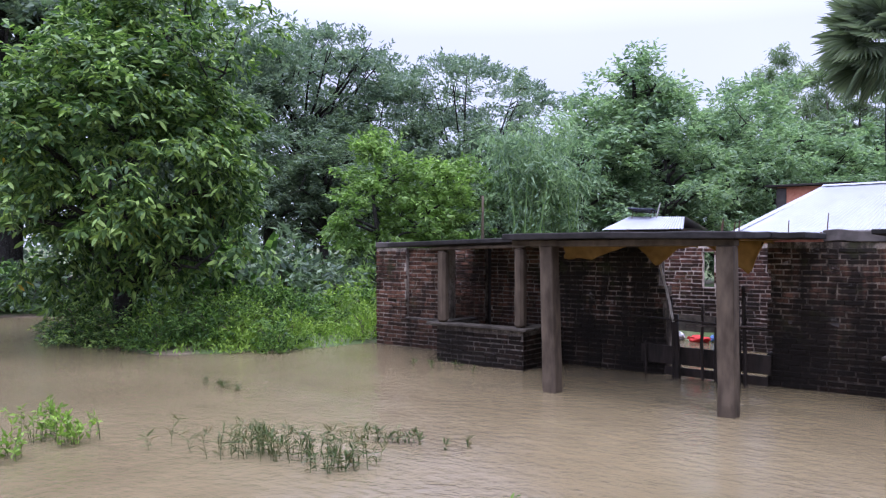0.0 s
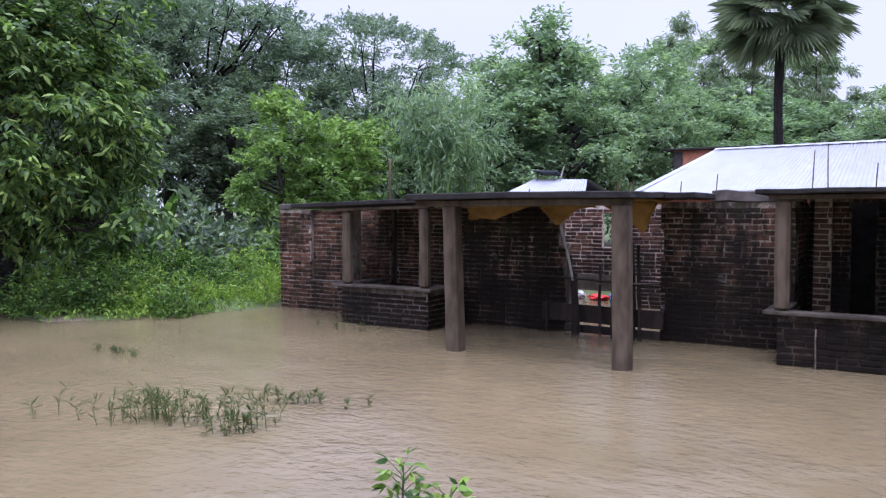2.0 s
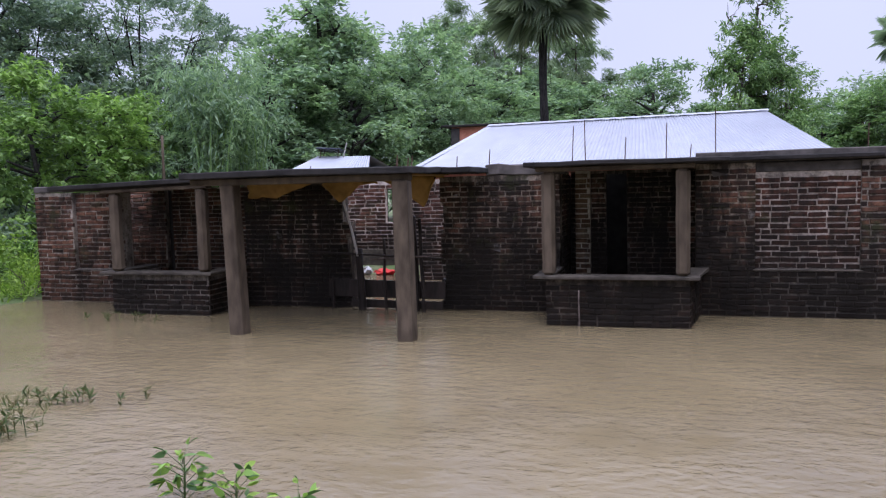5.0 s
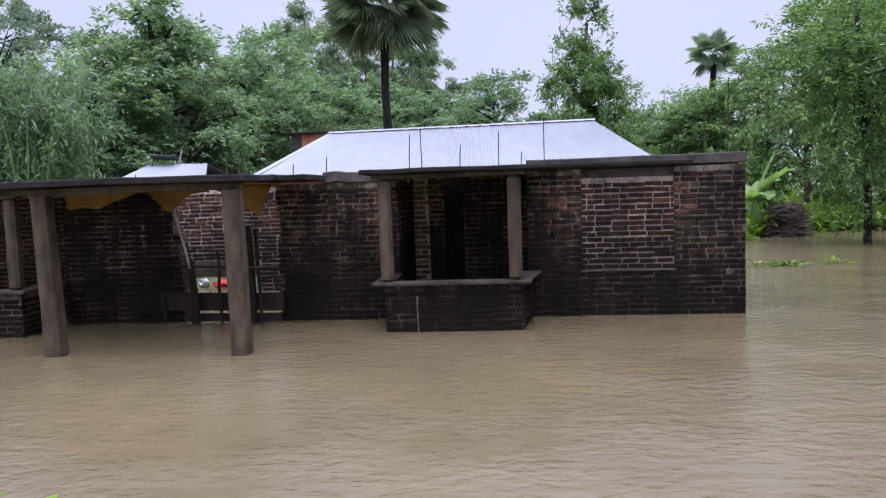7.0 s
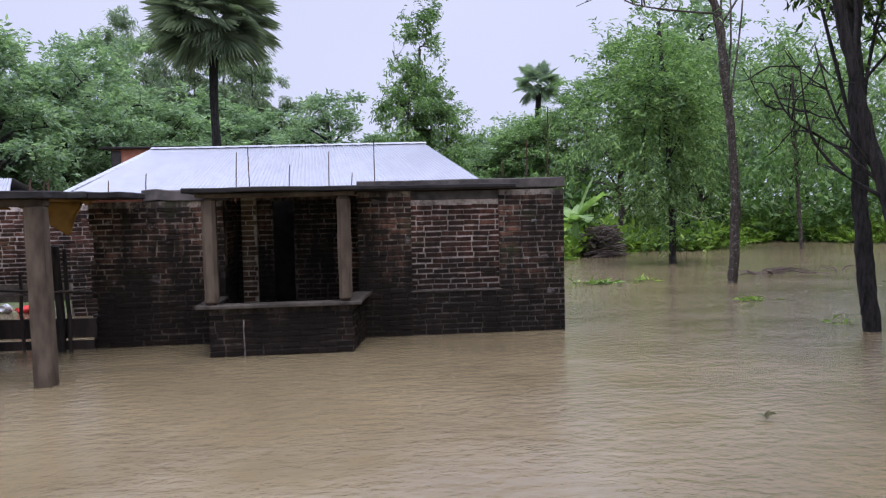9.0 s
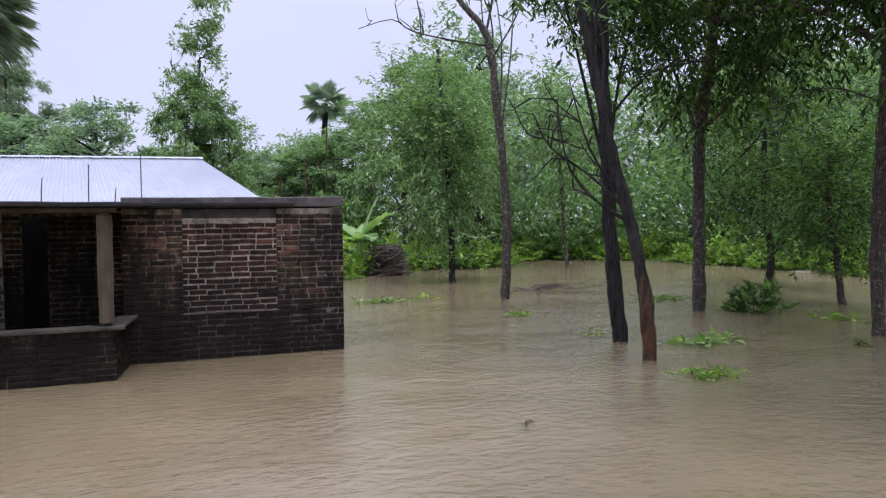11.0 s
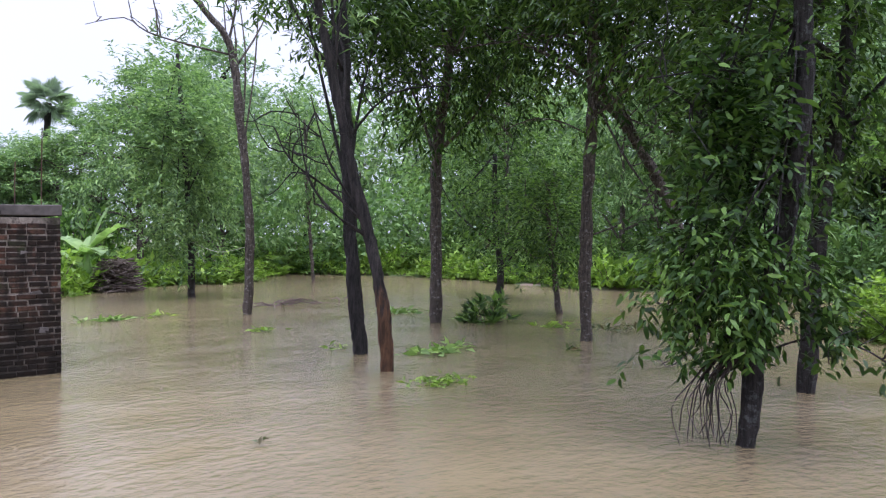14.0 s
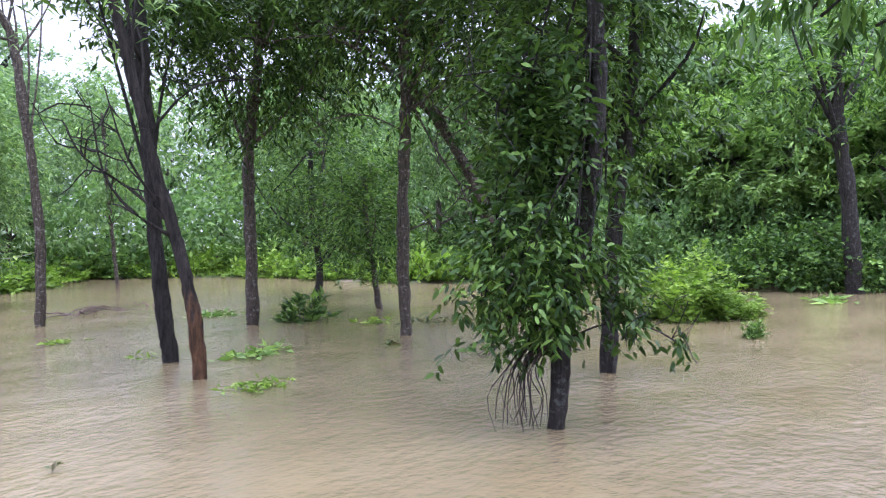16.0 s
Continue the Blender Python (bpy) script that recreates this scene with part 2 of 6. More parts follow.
L_WEED = leaf_material("weed_leaf", [(0.088, 0.149, 0.025), (0.153, 0.245, 0.043), (0.26, 0.372, 0.076)], 0.42, 0.36)
L_YELLOW = leaf_material("yellow_leaf", [(0.3, 0.2, 0.02), (0.45, 0.3, 0.03)])
# paled and blued for the haze behind the houses
L_ROUND = leaf_material("hazed_soft_leaf", [(0.11, 0.17, 0.12), (0.185, 0.262, 0.175), (0.29, 0.38, 0.25)], 0.48, 0.4)
# brightened for the pale haze at the back of the grove
L_BRUSH = leaf_material("brush_leaf", [(0.077, 0.135, 0.056), (0.126, 0.211, 0.083), (0.207, 0.315, 0.122)], 0.5, 0.34)
# shade from the canopy overhead is darkened into these green tones
L_NEAR = leaf_material("shade_dark_leaf", [(0.015, 0.037, 0.008), (0.038, 0.08, 0.016), (0.125, 0.21, 0.045)], 0.34, 0.24)
L_BROAD = leaf_material("broad_leaf", [(0.026, 0.055, 0.019), (0.071, 0.13, 0.043), (0.27, 0.38, 0.11)], 0.36, 0.3)
# haze on the distant thin trees is part of this pale tone
L_WISP = leaf_material("hazed_wispy_leaf", [(0.12, 0.165, 0.115), (0.16, 0.21, 0.145), (0.21, 0.265, 0.18)], 0.5, 0.45)
L_PALM = leaf_material("palm_frond", [(0.117, 0.15, 0.104), (0.182, 0.221, 0.156), (0.26, 0.305, 0.208)], 0.4, 0.25)
L_BANANA = leaf_material("banana_leaf", [(0.162, 0.254, 0.091), (0.243, 0.344, 0.152)], 0.35, 0.4)
L_DRY = leaf_material("dull_weed", [(0.035, 0.055, 0.022), (0.07, 0.105, 0.036), (0.12, 0.09, 0.045)], 0.42, 0.3)

M_WATER, wan, wal, wab = material("flood_water", 0.08)
silt = noise_tex(wan, wal, 0.35, 4, 0.6)
wal.new(ramp(wan, wal, silt, [(0.3, (0.124, 0.096, 0.052)), (0.7, (0.178, 0.14, 0.077))]), wab.inputs["Base Color"])
wab.inputs["IOR"].default_value = 1.36
wave_a = noise_tex(wan, wal, 6.2, 3, 0.5, (1.0, 1.35, 1))
wave_b = noise_tex(wan, wal, 13.0, 4, 0.6, (1.0, 1.2, 1))
drops = wan.new("ShaderNodeTexVoronoi")
drops.inputs["Scale"].default_value = 2.3
wal.new(wan.new("ShaderNodeNewGeometry").outputs["Position"], drops.inputs["Vector"])
rings = math_node(wan, wal, "SINE", math_node(wan, wal, "MULTIPLY", drops.outputs["Distance"], 60.0))
near_drop = ramp(wan, wal, drops.outputs["Distance"], [(0.05, (1, 1, 1)), (0.32, (0, 0, 0))])
rings = math_node(wan, wal, "MULTIPLY", rings, near_drop)
gust = ramp(wan, wal, noise_tex(wan, wal, 0.45, 3, 0.6, (1.0, 1.6, 1)), [(0.35, (0.45, 0.45, 0.45)), (0.65, (1.25, 1.25, 1.25))])
wave_c = noise_tex(wan, wal, 42.0, 2, 0.6)
swell = math_node(wan, wal, "ADD", math_node(wan, wal, "MULTIPLY", wave_a, 1.0), math_node(wan, wal, "MULTIPLY", wave_b, 0.45))
swell = math_node(wan, wal, "MULTIPLY", math_node(wan, wal, "ADD", swell, math_node(wan, wal, "MULTIPLY", wave_c, 0.22)), gust)
swell = math_node(wan, wal, "ADD", swell, math_node(wan, wal, "MULTIPLY", rings, 0.06))
where = wan.new("ShaderNodeSeparateXYZ")
wal.new(wan.new("ShaderNodeNewGeometry").outputs["Position"], where.inputs[0])
lee = wan.new("ShaderNodeMapRange")
lee.inputs["From Min"].default_value, lee.inputs["From Max"].default_value = 1.5, 6.5
lee.inputs["To Min"].default_value, lee.inputs["To Max"].default_value = 0.55, 1.2
wal.new(where.outputs["X"], lee.inputs["Value"])
swell = math_node(wan, wal, "MULTIPLY", swell, lee.outputs["Result"])
bump(wan, wal, wab, swell, 0.8, 0.03)

M_GROUND, gn, gl, gb = material("muddy_grass", 0.95)
g1 = noise_tex(gn, gl, 0.7, 5, 0.65)
g2 = noise_tex(gn, gl, 14, 5, 0.7)
soil = ramp(gn, gl, g2, [(0.3, (0.10, 0.075, 0.05)), (0.7, (0.20, 0.155, 0.105))])
turf = ramp(gn, gl, g2, [(0.3, (0.035, 0.06, 0.016)), (0.7, (0.10, 0.15, 0.04))])
gl.new(mix(gn, gl, ramp(gn, gl, g1, [(0.42, (0, 0, 0)), (0.52, (1, 1, 1))]), soil, turf), gb.inputs["Base Color"])
bump(gn, gl, gb, g2, 0.6, 0.04)


# ---- builders ----
def finish(bm, name, mat, smooth=False):
    me = bpy.data.meshes.new(name)
    bm.normal_update()
    bm.to_mesh(me)
    bm.free()
    me.materials.append(mat)
    if smooth:
        me.polygons.foreach_set("use_smooth", [True] * len(me.polygons))
    return me


def part(name, bm, mat, parent=None, label="", smooth=False):
    ob = new(name, bm if isinstance(bm, bpy.types.Mesh) else finish(bm, name, mat, smooth))
    if parent is not None:
        ob.parent = parent
    if label:
        ob["label"] = label
    return ob


def thing(name, label, category, m=None, group="", kind=""):
    ob = new(name)
    ob.empty_display_size = 0.1
    if m is not None:
        ob.matrix_basis = m
    return tagged(ob, label, category, group, kind)


def box(bm, x0, x1, y0, y1, z0, z1, bevel=0.0, rough=0.0, cuts=0):
    """A block; bevel rounds its edges, rough makes it uneven."""
    made = bmesh.ops.create_cube(bm, size=1.0)["verts"]
    for v in made:
        v.co = Vector(((x0 + x1) / 2 + v.co.x * (x1 - x0), (y0 + y1) / 2 + v.co.y * (y1 - y0), (z0 + z1) / 2 + v.co.z * (z1 - z0)))
    if bevel:
        edges = list({e for v in made for e in v.link_edges})
        bmesh.ops.bevel(bm, geom=edges, offset=bevel, segments=1, affect="EDGES")
    if cuts:
        bmesh.ops.subdivide_edges(bm, edges=[e for e in bm.edges if e.calc_length() > 0.25], cuts=cuts, use_grid_fill=True)
    if rough:
        for v in bm.verts:
            v.co += noise.noise_vector(v.co * 3.1) * rough
    return bm


def tube(bm, points, radii, sides=7, seed=0):
    """A tapered, slightly knobbly round limb along points."""
    rings = []
    n = len(points)
    for k, p in enumerate(points):
        p = Vector(p)
        d = (Vector(points[min(k + 1, n - 1)]) - Vector(points[max(k - 1, 0)])).normalized()
        a = d.orthogonal().normalized() if abs(d.z) < 0.9 else (Vector((1, 0, 0)) - d * d.x).normalized()
        b = d.cross(a)
        ring = []
        for j in range(sides):
            w = 2 * math.pi * j / sides
            r = radii[k] * (1 + 0.13 * math.sin(seed * 3.7 + j * 2.3 + k * 1.9))
            ring.append(bm.verts.new(p + (a * math.cos(w) + b * math.sin(w)) * r))
        rings.append(ring)
    for lo, hi in zip(rings, rings[1:]):
        for j in range(sides):
            bm.faces.new((lo[j], lo[(j + 1) % sides], hi[(j + 1) % sides], hi[j]))
    bm.faces.new(rings[-1])
    bm.faces.new(rings[0][::-1])


def smooth_path(points, step=3):
    """Points of a soft curve through a few control points."""
    p = [Vector(q) for q in points]
    out = []
    for k in range(len(p) - 1):
        a, b, c, d = p[max(k - 1, 0)], p[k], p[k + 1], p[min(k + 2, len(p) - 1)]
        for j in range(step):
            t = j / step
            out.append(0.5 * (2 * b + (c - a) * t + (2 * a - 5 * b + 4 * c - d) * t * t + (3 * b - a - 3 * c + d) * t ** 3))
    out.append(p[-1])
    return out


def unit(a):
    return a / np.maximum(np.linalg.norm(a, axis=1, keepdims=True), 1e-6)


def leaves_mesh(name, base, way, length, width, mat, rng, fold=0.25, second=None, share=0.0, full=False):
    """Folded pointed leaves: at base, along way; a share of them in a second material."""
    n = len(base)
    way = unit(way)
    side = unit(np.cross(way, rng.normal(size=(n, 3)) * 0.6 + np.array([0, 0, 1.0])))
    up = np.cross(side, way)
    L = (length * rng.uniform(0.65, 1.25, n))[:, None]
    W = L * width * 0.5
    mid = base + way * L * 0.42
    tip = base + way * L - up * L * 0.12
    if full:
        # an oval blade with two shoulders on each side and a curled tip
        low, high = base + way * L * 0.28, base + way * L * 0.66 - up * L * 0.03
        edge = [low + side * W * 0.92 + up * W * fold, high + side * W * 0.8 + up * W * fold * 0.6, high - side * W * 0.8 + up * W * fold * 0.6, low - side * W * 0.92 + up * W * fold]
        v = np.stack([base, edge[0], edge[1], tip, edge[2], edge[3]], axis=1).reshape(-1, 3)
        q = np.arange(n)[:, None] * 6
        faces = np.concatenate([q + np.array(f) for f in ((0, 1, 5), (1, 4, 5), (1, 2, 4), (2, 3, 4))], axis=1).reshape(-1)
    else:
        v = np.stack([base, mid + side * W + up * W * fold, tip, mid - side * W + up * W * fold], axis=1).reshape(-1, 3)
        q = np.arange(n)[:, None] * 4
        faces = np.concatenate([q + np.array([0, 1, 2]), q + np.array([0, 2, 3])], axis=1).reshape(-1)
    me = bpy.data.meshes.new(name)
    me.vertices.add(len(v))
    me.vertices.foreach_set("co", v.astype(np.float32).ravel())
    me.loops.add(len(faces))
    me.loops.foreach_set("vertex_index", faces.astype(np.int32))
    me.polygons.add(len(faces) // 3)
    me.polygons.foreach_set("loop_start", np.arange(0, len(faces), 3, dtype=np.int32))
    me.materials.append(mat)
    if second is not None:
        me.materials.append(second)
        me.polygons.foreach_set("material_index", np.repeat((rng.random(n) < share).astype(np.int32), 4 if full else 2))
    me.update(calc_edges=True)
    return me


def clustered(centres, per, spread, rng, outward, droop, rise=0.0):
    """Leaf bases and directions in sprigs: each centre carries a twig, with leaves along both of its sides."""
    n = len(centres)
    twig = rng.normal(size=(n, 3)) * 0.55 + outward * 0.7
    twig[:, 2] += rise * 0.6 - droop * 0.45
    twig = unit(twig)
    along = (np.tile((np.arange(per) + 0.5) / per, n) - 0.4)[:, None]
    t = np.repeat(twig, per, axis=0)
    base = np.repeat(centres, per, axis=0) + t * along * spread * 2.4 + rng.normal(size=(n * per, 3)) * spread * 0.16
    flat = unit(np.cross(t, np.array([0.1, 0.05, 1.0])))
    sign = np.where(np.arange(n * per) % 2 == 0, 1.0, -1.0)[:, None]
    way = t * 0.55 + flat * sign * 0.75 + rng.normal(size=(n * per, 3)) * 0.32
    way[:, 2] += 0.1 + rise * 0.4 - droop * 0.8
    return base, way


def tree_meshes(seed, height, radius, crown_from, trunk_r, leaf, width, tufts, per, droop, leafmat, barkmat,
                lean=(0, 0), limbs=9, spread=0.32, flat=0.0, hollow=0.35, bend=0.25, top_r=0.25, second=None, share=0.0, clump=1.0, full=False):
    """A trunk with limbs, and a crown of tufts of leaves carried by them. flat 1: an umbrella; 0: an egg."""
    rng = np.random.default_rng(seed)
    bm = bmesh.new()
    trunk_top = height * (0.62 if flat else 0.78)
    path = []
    for k in range(7):
        f = k / 6
        wob = bend * math.sin(f * 5 + seed) * f
        path.append((lean[0] * f + wob, lean[1] * f + bend * math.cos(f * 4 + seed * 2) * f, -0.5 + (trunk_top + 0.5) * f))
    tube(bm, path, [trunk_r * (1.12 - (1 - top_r) * k / 6) for k in range(7)], 8, seed)
    axis = [np.array(p) for p in path]
    tips = []
    for k in range(limbs):
        f = rng.uniform(0.35 if flat else max(0.12, crown_from / trunk_top * 0.85), 0.98)
        at = axis[int(f * 6)] * (1 - f * 6 % 1) + axis[min(int(f * 6) + 1, 6)] * (f * 6 % 1)
        w = k * 2.4 + rng.uniform(-0.5, 0.5)
        reach = radius * rng.uniform(0.5, 0.82) * (1 if flat else 1.15 - 0.5 * f)
        up = (height - at[2]) * rng.uniform(0.5, 0.72) if flat else reach * rng.uniform(0.2, 0.75)
        end = at + np.array([math.cos(w) * reach, math.sin(w) * reach, up])
        mid = (at + end) / 2 + np.array([0, 0, reach * (0.12 if not flat else -0.1)]) + rng.normal(size=3) * 0.15
        tube(bm, smooth_path([at, mid, end], 3), np.linspace(trunk_r * 0.5, trunk_r * 0.1, 7), 5, k)
        for j in range(4):
            g = rng.uniform(0.35, 1.0)
            a = mid * (1 - g) + end * g
            e = a + unit(rng.normal(size=(1, 3)))[0] * radius * rng.uniform(0.15, 0.3) + np.array([0, 0, 0.06 * radius])
            tube(bm, [a, (a + e) / 2 + rng.normal(size=3) * 0.08, e], [trunk_r * 0.16, trunk_r * 0.1, trunk_r * 0.04], 4, j)
            tips.append(e)
        tips.append(end)
    tips = np.array(tips)
    trunk = finish(bm, "trunk", barkmat, True)
    # the crown's envelope, uneven by direction
    lobes = unit(rng.normal(size=(14, 3)))
    strength = rng.uniform(-0.38, 0.3, 14)
    middle = np.array([lean[0] * 0.8, lean[1] * 0.8, (height + crown_from) / 2])
    half = (height - crown_from) / 2
    d = unit(rng.normal(size=(tufts, 3)))
    if flat:
        d[:, 2] = np.abs(d[:, 2]) * 0.9 - 0.12
        middle[2], half = height * 0.70, height * 0.30
    bulge = 1 + (np.clip(d @ lobes.T - 0.55, 0, 1) * strength * 2.2).sum(axis=1)
    # billows on the envelope and at the limbs' ends, tufts over each billow
    billows = max(18, int(tufts / (9 * clump)))
    pick = rng.integers(0, tufts, billows)
    centre = middle + d[pick] * np.array([radius, radius, half]) * (bulge[pick] * (hollow + (1 - hollow) * rng.random(billows) ** 0.5) * 0.88)[:, None]
    k = billows // (2 if flat else 3)
    if not flat:
        centre[-8:] = axis[-1] + np.array([0, 0, 0.09 * height]) + rng.normal(size=(8, 3)) * radius * 0.13
    centre[:k] = tips[rng.integers(0, len(tips), k)]
    size = radius * rng.uniform(0.15, 0.33, billows) * clump ** -0.3
    of = rng.integers(0, billows, tufts)
    d = unit(rng.normal(size=(tufts, 3)))
    d[:, 2] = np.where(rng.random(tufts) < 0.7, np.abs(d[:, 2]), d[:, 2])
    c = centre[of] + d * (size[of] * (0.45 + 0.55 * rng.random(tufts)))[:, None] * np.array([1, 1, 0.22 if flat else 0.72])
    c[:, 2] = np.maximum(c[:, 2], max(crown_from * 0.8, 0.15))
    out = unit(c - middle)
    base, way = clustered(c, per, spread * 0.8, rng, out, droop, 0.25)
    return trunk, leaves_mesh("crown", base, way, leaf, width, leafmat, rng, second=second, share=share, full=full)


def tree(name, meshes, label, m, group="", category="tree"):
    ob = thing(name, label, category, m, group)
    part("trunk", meshes[0], None, ob)
    part("crown", meshes[1], None, ob)
    return ob


def spot(bearing, far):
    """A place by its bearing (degrees, clockwise from +y) and distance from the middle of the walk."""
    return 0.45 + far * math.sin(radians(bearing)), -0.15 + far * math.cos(radians(bearing))


def stand(x, y, z=0.0, turn=0.0, size=1.0, tall=1.0):
    return Matrix.Translation((x, y, z)) @ Matrix.Rotation(radians(turn), 4, "Z") @ Matrix.Diagonal((size, size, size * tall, 1))


# ---- ground and flood ----
SHORE = [(-60, 3), (-30, 7.6), (-24.5, 9.6), (-21.6, 11.6), (-19.5, 11.2), (-17.7, 8.6), (-15, 8.5), (-13.4, 7.9), (-12.5, 8.9), (-11.7, 10.4), (-11.9, 12.2),
         (-10.5, 13.6), (-8.6, 14.2), (-7.9, 15.9), (-3.2, 16.0), (3.9, 16.2), (6.5, 24), (8.8, 29.5), (13.4, 29.4), (15, 30), (20, 34.5), (24, 27.5), (23.2, 17), (28, 8), (27, 2.6), (32, -6), (16, -4), (4, 0.6), (-10, 0.6), (-60, -6)]


def shore_distance(x, y):
    """Metres from the water's edge: positive over the flood."""
    p, q = np.array(SHORE), np.roll(np.array(SHORE), -1, axis=0)
    pt = np.stack([x, y], axis=-1)[:, None, :]
    e = q - p
    t = np.clip(((pt - p) * e).sum(-1) / (e * e).sum(-1), 0, 1)
    d = np.linalg.norm(pt - p - e * t[..., None], axis=-1).min(axis=1)
    cross = ((p[:, 1] > pt[..., 1]) != (q[:, 1] > pt[..., 1])) & (pt[..., 0] < p[:, 0] + (pt[..., 1] - p[:, 1]) * e[:, 0] / np.where(e[:, 1] == 0, 1e-9, e[:, 1]))
    return np.where(cross.sum(axis=1) % 2 == 1, d, -d)


def ground_height(x, y):
    x, y = np.atleast_1d(np.asarray(x, float)), np.atleast_1d(np.asarray(y, float))
    d = shore_distance(x, y) + 0.35 * np.sin(x * 1.3 + y * 0.6) + 0.25 * np.sin(y * 2.1 - x * 0.9)
    z = np.where(d > 0, -0.75 * (1 - np.exp(-d / 1.6)), 0.30 * (1 - np.exp(d / 2.0)))
    z = z + np.where(d < -1, 0.05 * np.sin(x * 0.9) * np.sin(y * 0.7 + 1), 0)
    road = np.clip((1.2 - y) / 3.0, 0, 1) * (np.abs(x) < 40)
    return z + road * 0.35 * (d < 0)


steps = np.concatenate([[-1500, -700, -300, -150, -90], np.arange(-64, 64.1, 0.8), [90, 150, 300, 700, 1500]])
gx, gy = np.meshgrid(steps, steps)
gz = ground_height(gx.ravel(), gy.ravel())
side_n = len(steps)
cell = (np.arange(side_n - 1)[:, None] * side_n + np.arange(side_n - 1)[None, :]).ravel()
me = bpy.data.meshes.new("ground")
me.from_pydata(np.stack([gx.ravel(), gy.ravel(), gz], axis=1).tolist(), [], np.stack([cell, cell + 1, cell + side_n + 1, cell + side_n], axis=1).tolist())
me.materials.append(M_GROUND)
me.polygons.foreach_set("use_smooth", [True] * len(me.polygons))
tagged(new("ground", me), "muddy ground with grass rising out of the flood", "ground", kind="structure")

bm = bmesh.new()
bmesh.ops.create_grid(bm, x_segments=40, y_segments=40, size=64)
tagged(part("water", bm, M_WATER), "brown silty flood water pocked by rain", "water", kind="structure")

# ---- the unfinished brick house ----
FACE = 11.85          # front of the main wall
COURSE, BRICK = 0.083, 0.25
brick_cache = {}


def brick_mesh(length, mat):
    key = (round(length, 2), mat.name)
    if key not in brick_cache:
        bm = bmesh.new()
        L, h, c = key[0] / 2, (COURSE - 0.021) / 2, 0.006
        back = [bm.verts.new((x, 0.03, z)) for x, z in ((-L, -h), (L, -h), (L, h), (-L, h))]
        edge = [bm.verts.new((x, -0.004, z)) for x, z in ((-L, -h), (L, -h), (L, h), (-L, h))]
        front = [bm.verts.new((x, -0.013, z)) for x, z in ((-L + c, -h + c), (L - c, -h + c), (L - c, h - c), (-L + c, h - c))]
        for a, b in ((back, edge), (edge, front)):
            for k in range(4):
                bm.faces.new((a[k], a[(k + 1) % 4], b[(k + 1) % 4], b[k]))
        bm.faces.new(front)
        brick_cache[key] = finish(bm, "brick", mat)
    return brick_cache[key]


def brick_wall(name, at, turn, length, z0, z1, label, holes=(), thick=0.125, bricks=M_BRICK, mortar=M_MORTAR, ragged=0.0, seed=0):
    """A wall whose face starts at `at`, runs along its own x (turned by `turn` degrees) and looks along its own -y."""
    rnd = random.Random(seed)
    us = sorted({0.0, length, *[h[0] for h in holes], *[h[1] for h in holes]})
    zs = sorted({z0, z1, *[h[2] for h in holes], *[h[3] for h in holes]})
    us, zs = [u for u in us if 0 <= u <= length], [z for z in zs if z0 <= z <= z1]
    bm = bmesh.new()
    for ua, ub in zip(us, us[1:]):
        run = None
        for za, zb in zip(zs, zs[1:]):
            solid = not any(h[0] <= (ua + ub) / 2 <= h[1] and h[2] <= (za + zb) / 2 <= h[3] for h in holes)
            if solid and run is None:
                run = za
            if run is not None and (not solid or zb == zs[-1]):
                box(bm, ua, ub, 0.0, thick, run, zb if solid else za)
                run = None
    wall = part(name, bm, mortar)
    wall.matrix_basis = pose(at[0], at[1], 0, 0, 0, turn)
    tagged(wall, label, "wall", kind="structure")
    count, rest = 0, []
    for k in range(int((z1 - z0) / COURSE)):
        z = z0 + (k + 0.5) * COURSE
        u = -rnd.uniform(0.02, 0.06) - (BRICK / 2 if k % 2 else 0)
        while u < length:
            unit_long = BRICK if rnd.random() < 0.8 else BRICK / 2
            a, b = max(u + 0.006, 0.0), min(u + unit_long - 0.005 - rnd.uniform(0, 0.01), length)
            u += unit_long + rnd.uniform(-0.01, 0.01)
            spans = [(a, b)]
            for h in holes:
                if h[2] - 0.02 < z < h[3] + 0.02:
                    spans = [s for p, q in spans for s in (((p, min(q, h[0])), (max(p, h[1]), q)) if q > h[0] and p < h[1] else ((p, q),)) if s[1] - s[0] > 0.03]
            for p, q in spans:
                if q - p < 0.04:
                    continue
                jog = rnd.uniform(-0.012, 0.006)
                spin = rnd.uniform(-1.8, 1.8)
                me = brick_mesh(q - p, bricks)
                m = pose((p + q) / 2, jog, z + rnd.uniform(-0.007, 0.007), rnd.uniform(-5, 5), spin, rnd.uniform(-0.8, 0.8))
                if count < 300:
                    ob = new("brick", me)
                    ob.parent, ob.matrix_basis = wall, m
                else:
                    rest.append((me, m))
                count += 1
    if rest:
        bm = bmesh.new()
        for me, m in rest:
            first = len(bm.verts)
            bm.from_mesh(me)
            bm.verts.ensure_lookup_table()
            for v in bm.verts[first:]:
                v.co = m @ v.co
        tagged(part("brickwork", bm, bricks, wall), kind="stuff")
    return wall


def concrete(name, x0, x1, y0, y1, z0, z1, mat, label, category, bevel=0.012, rough=0.012, cuts=3, kind="structure", tilt=0.0):
    bm = bmesh.new()
    box(bm, x0, x1, y0, y1, z0, z1, bevel, rough, cuts)
    if tilt:
        for v in bm.verts:
            v.co.z += (v.co.x - x0) * tilt
    return tagged(part(name, bm, mat), label, category, kind=kind)


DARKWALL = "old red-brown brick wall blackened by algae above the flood"
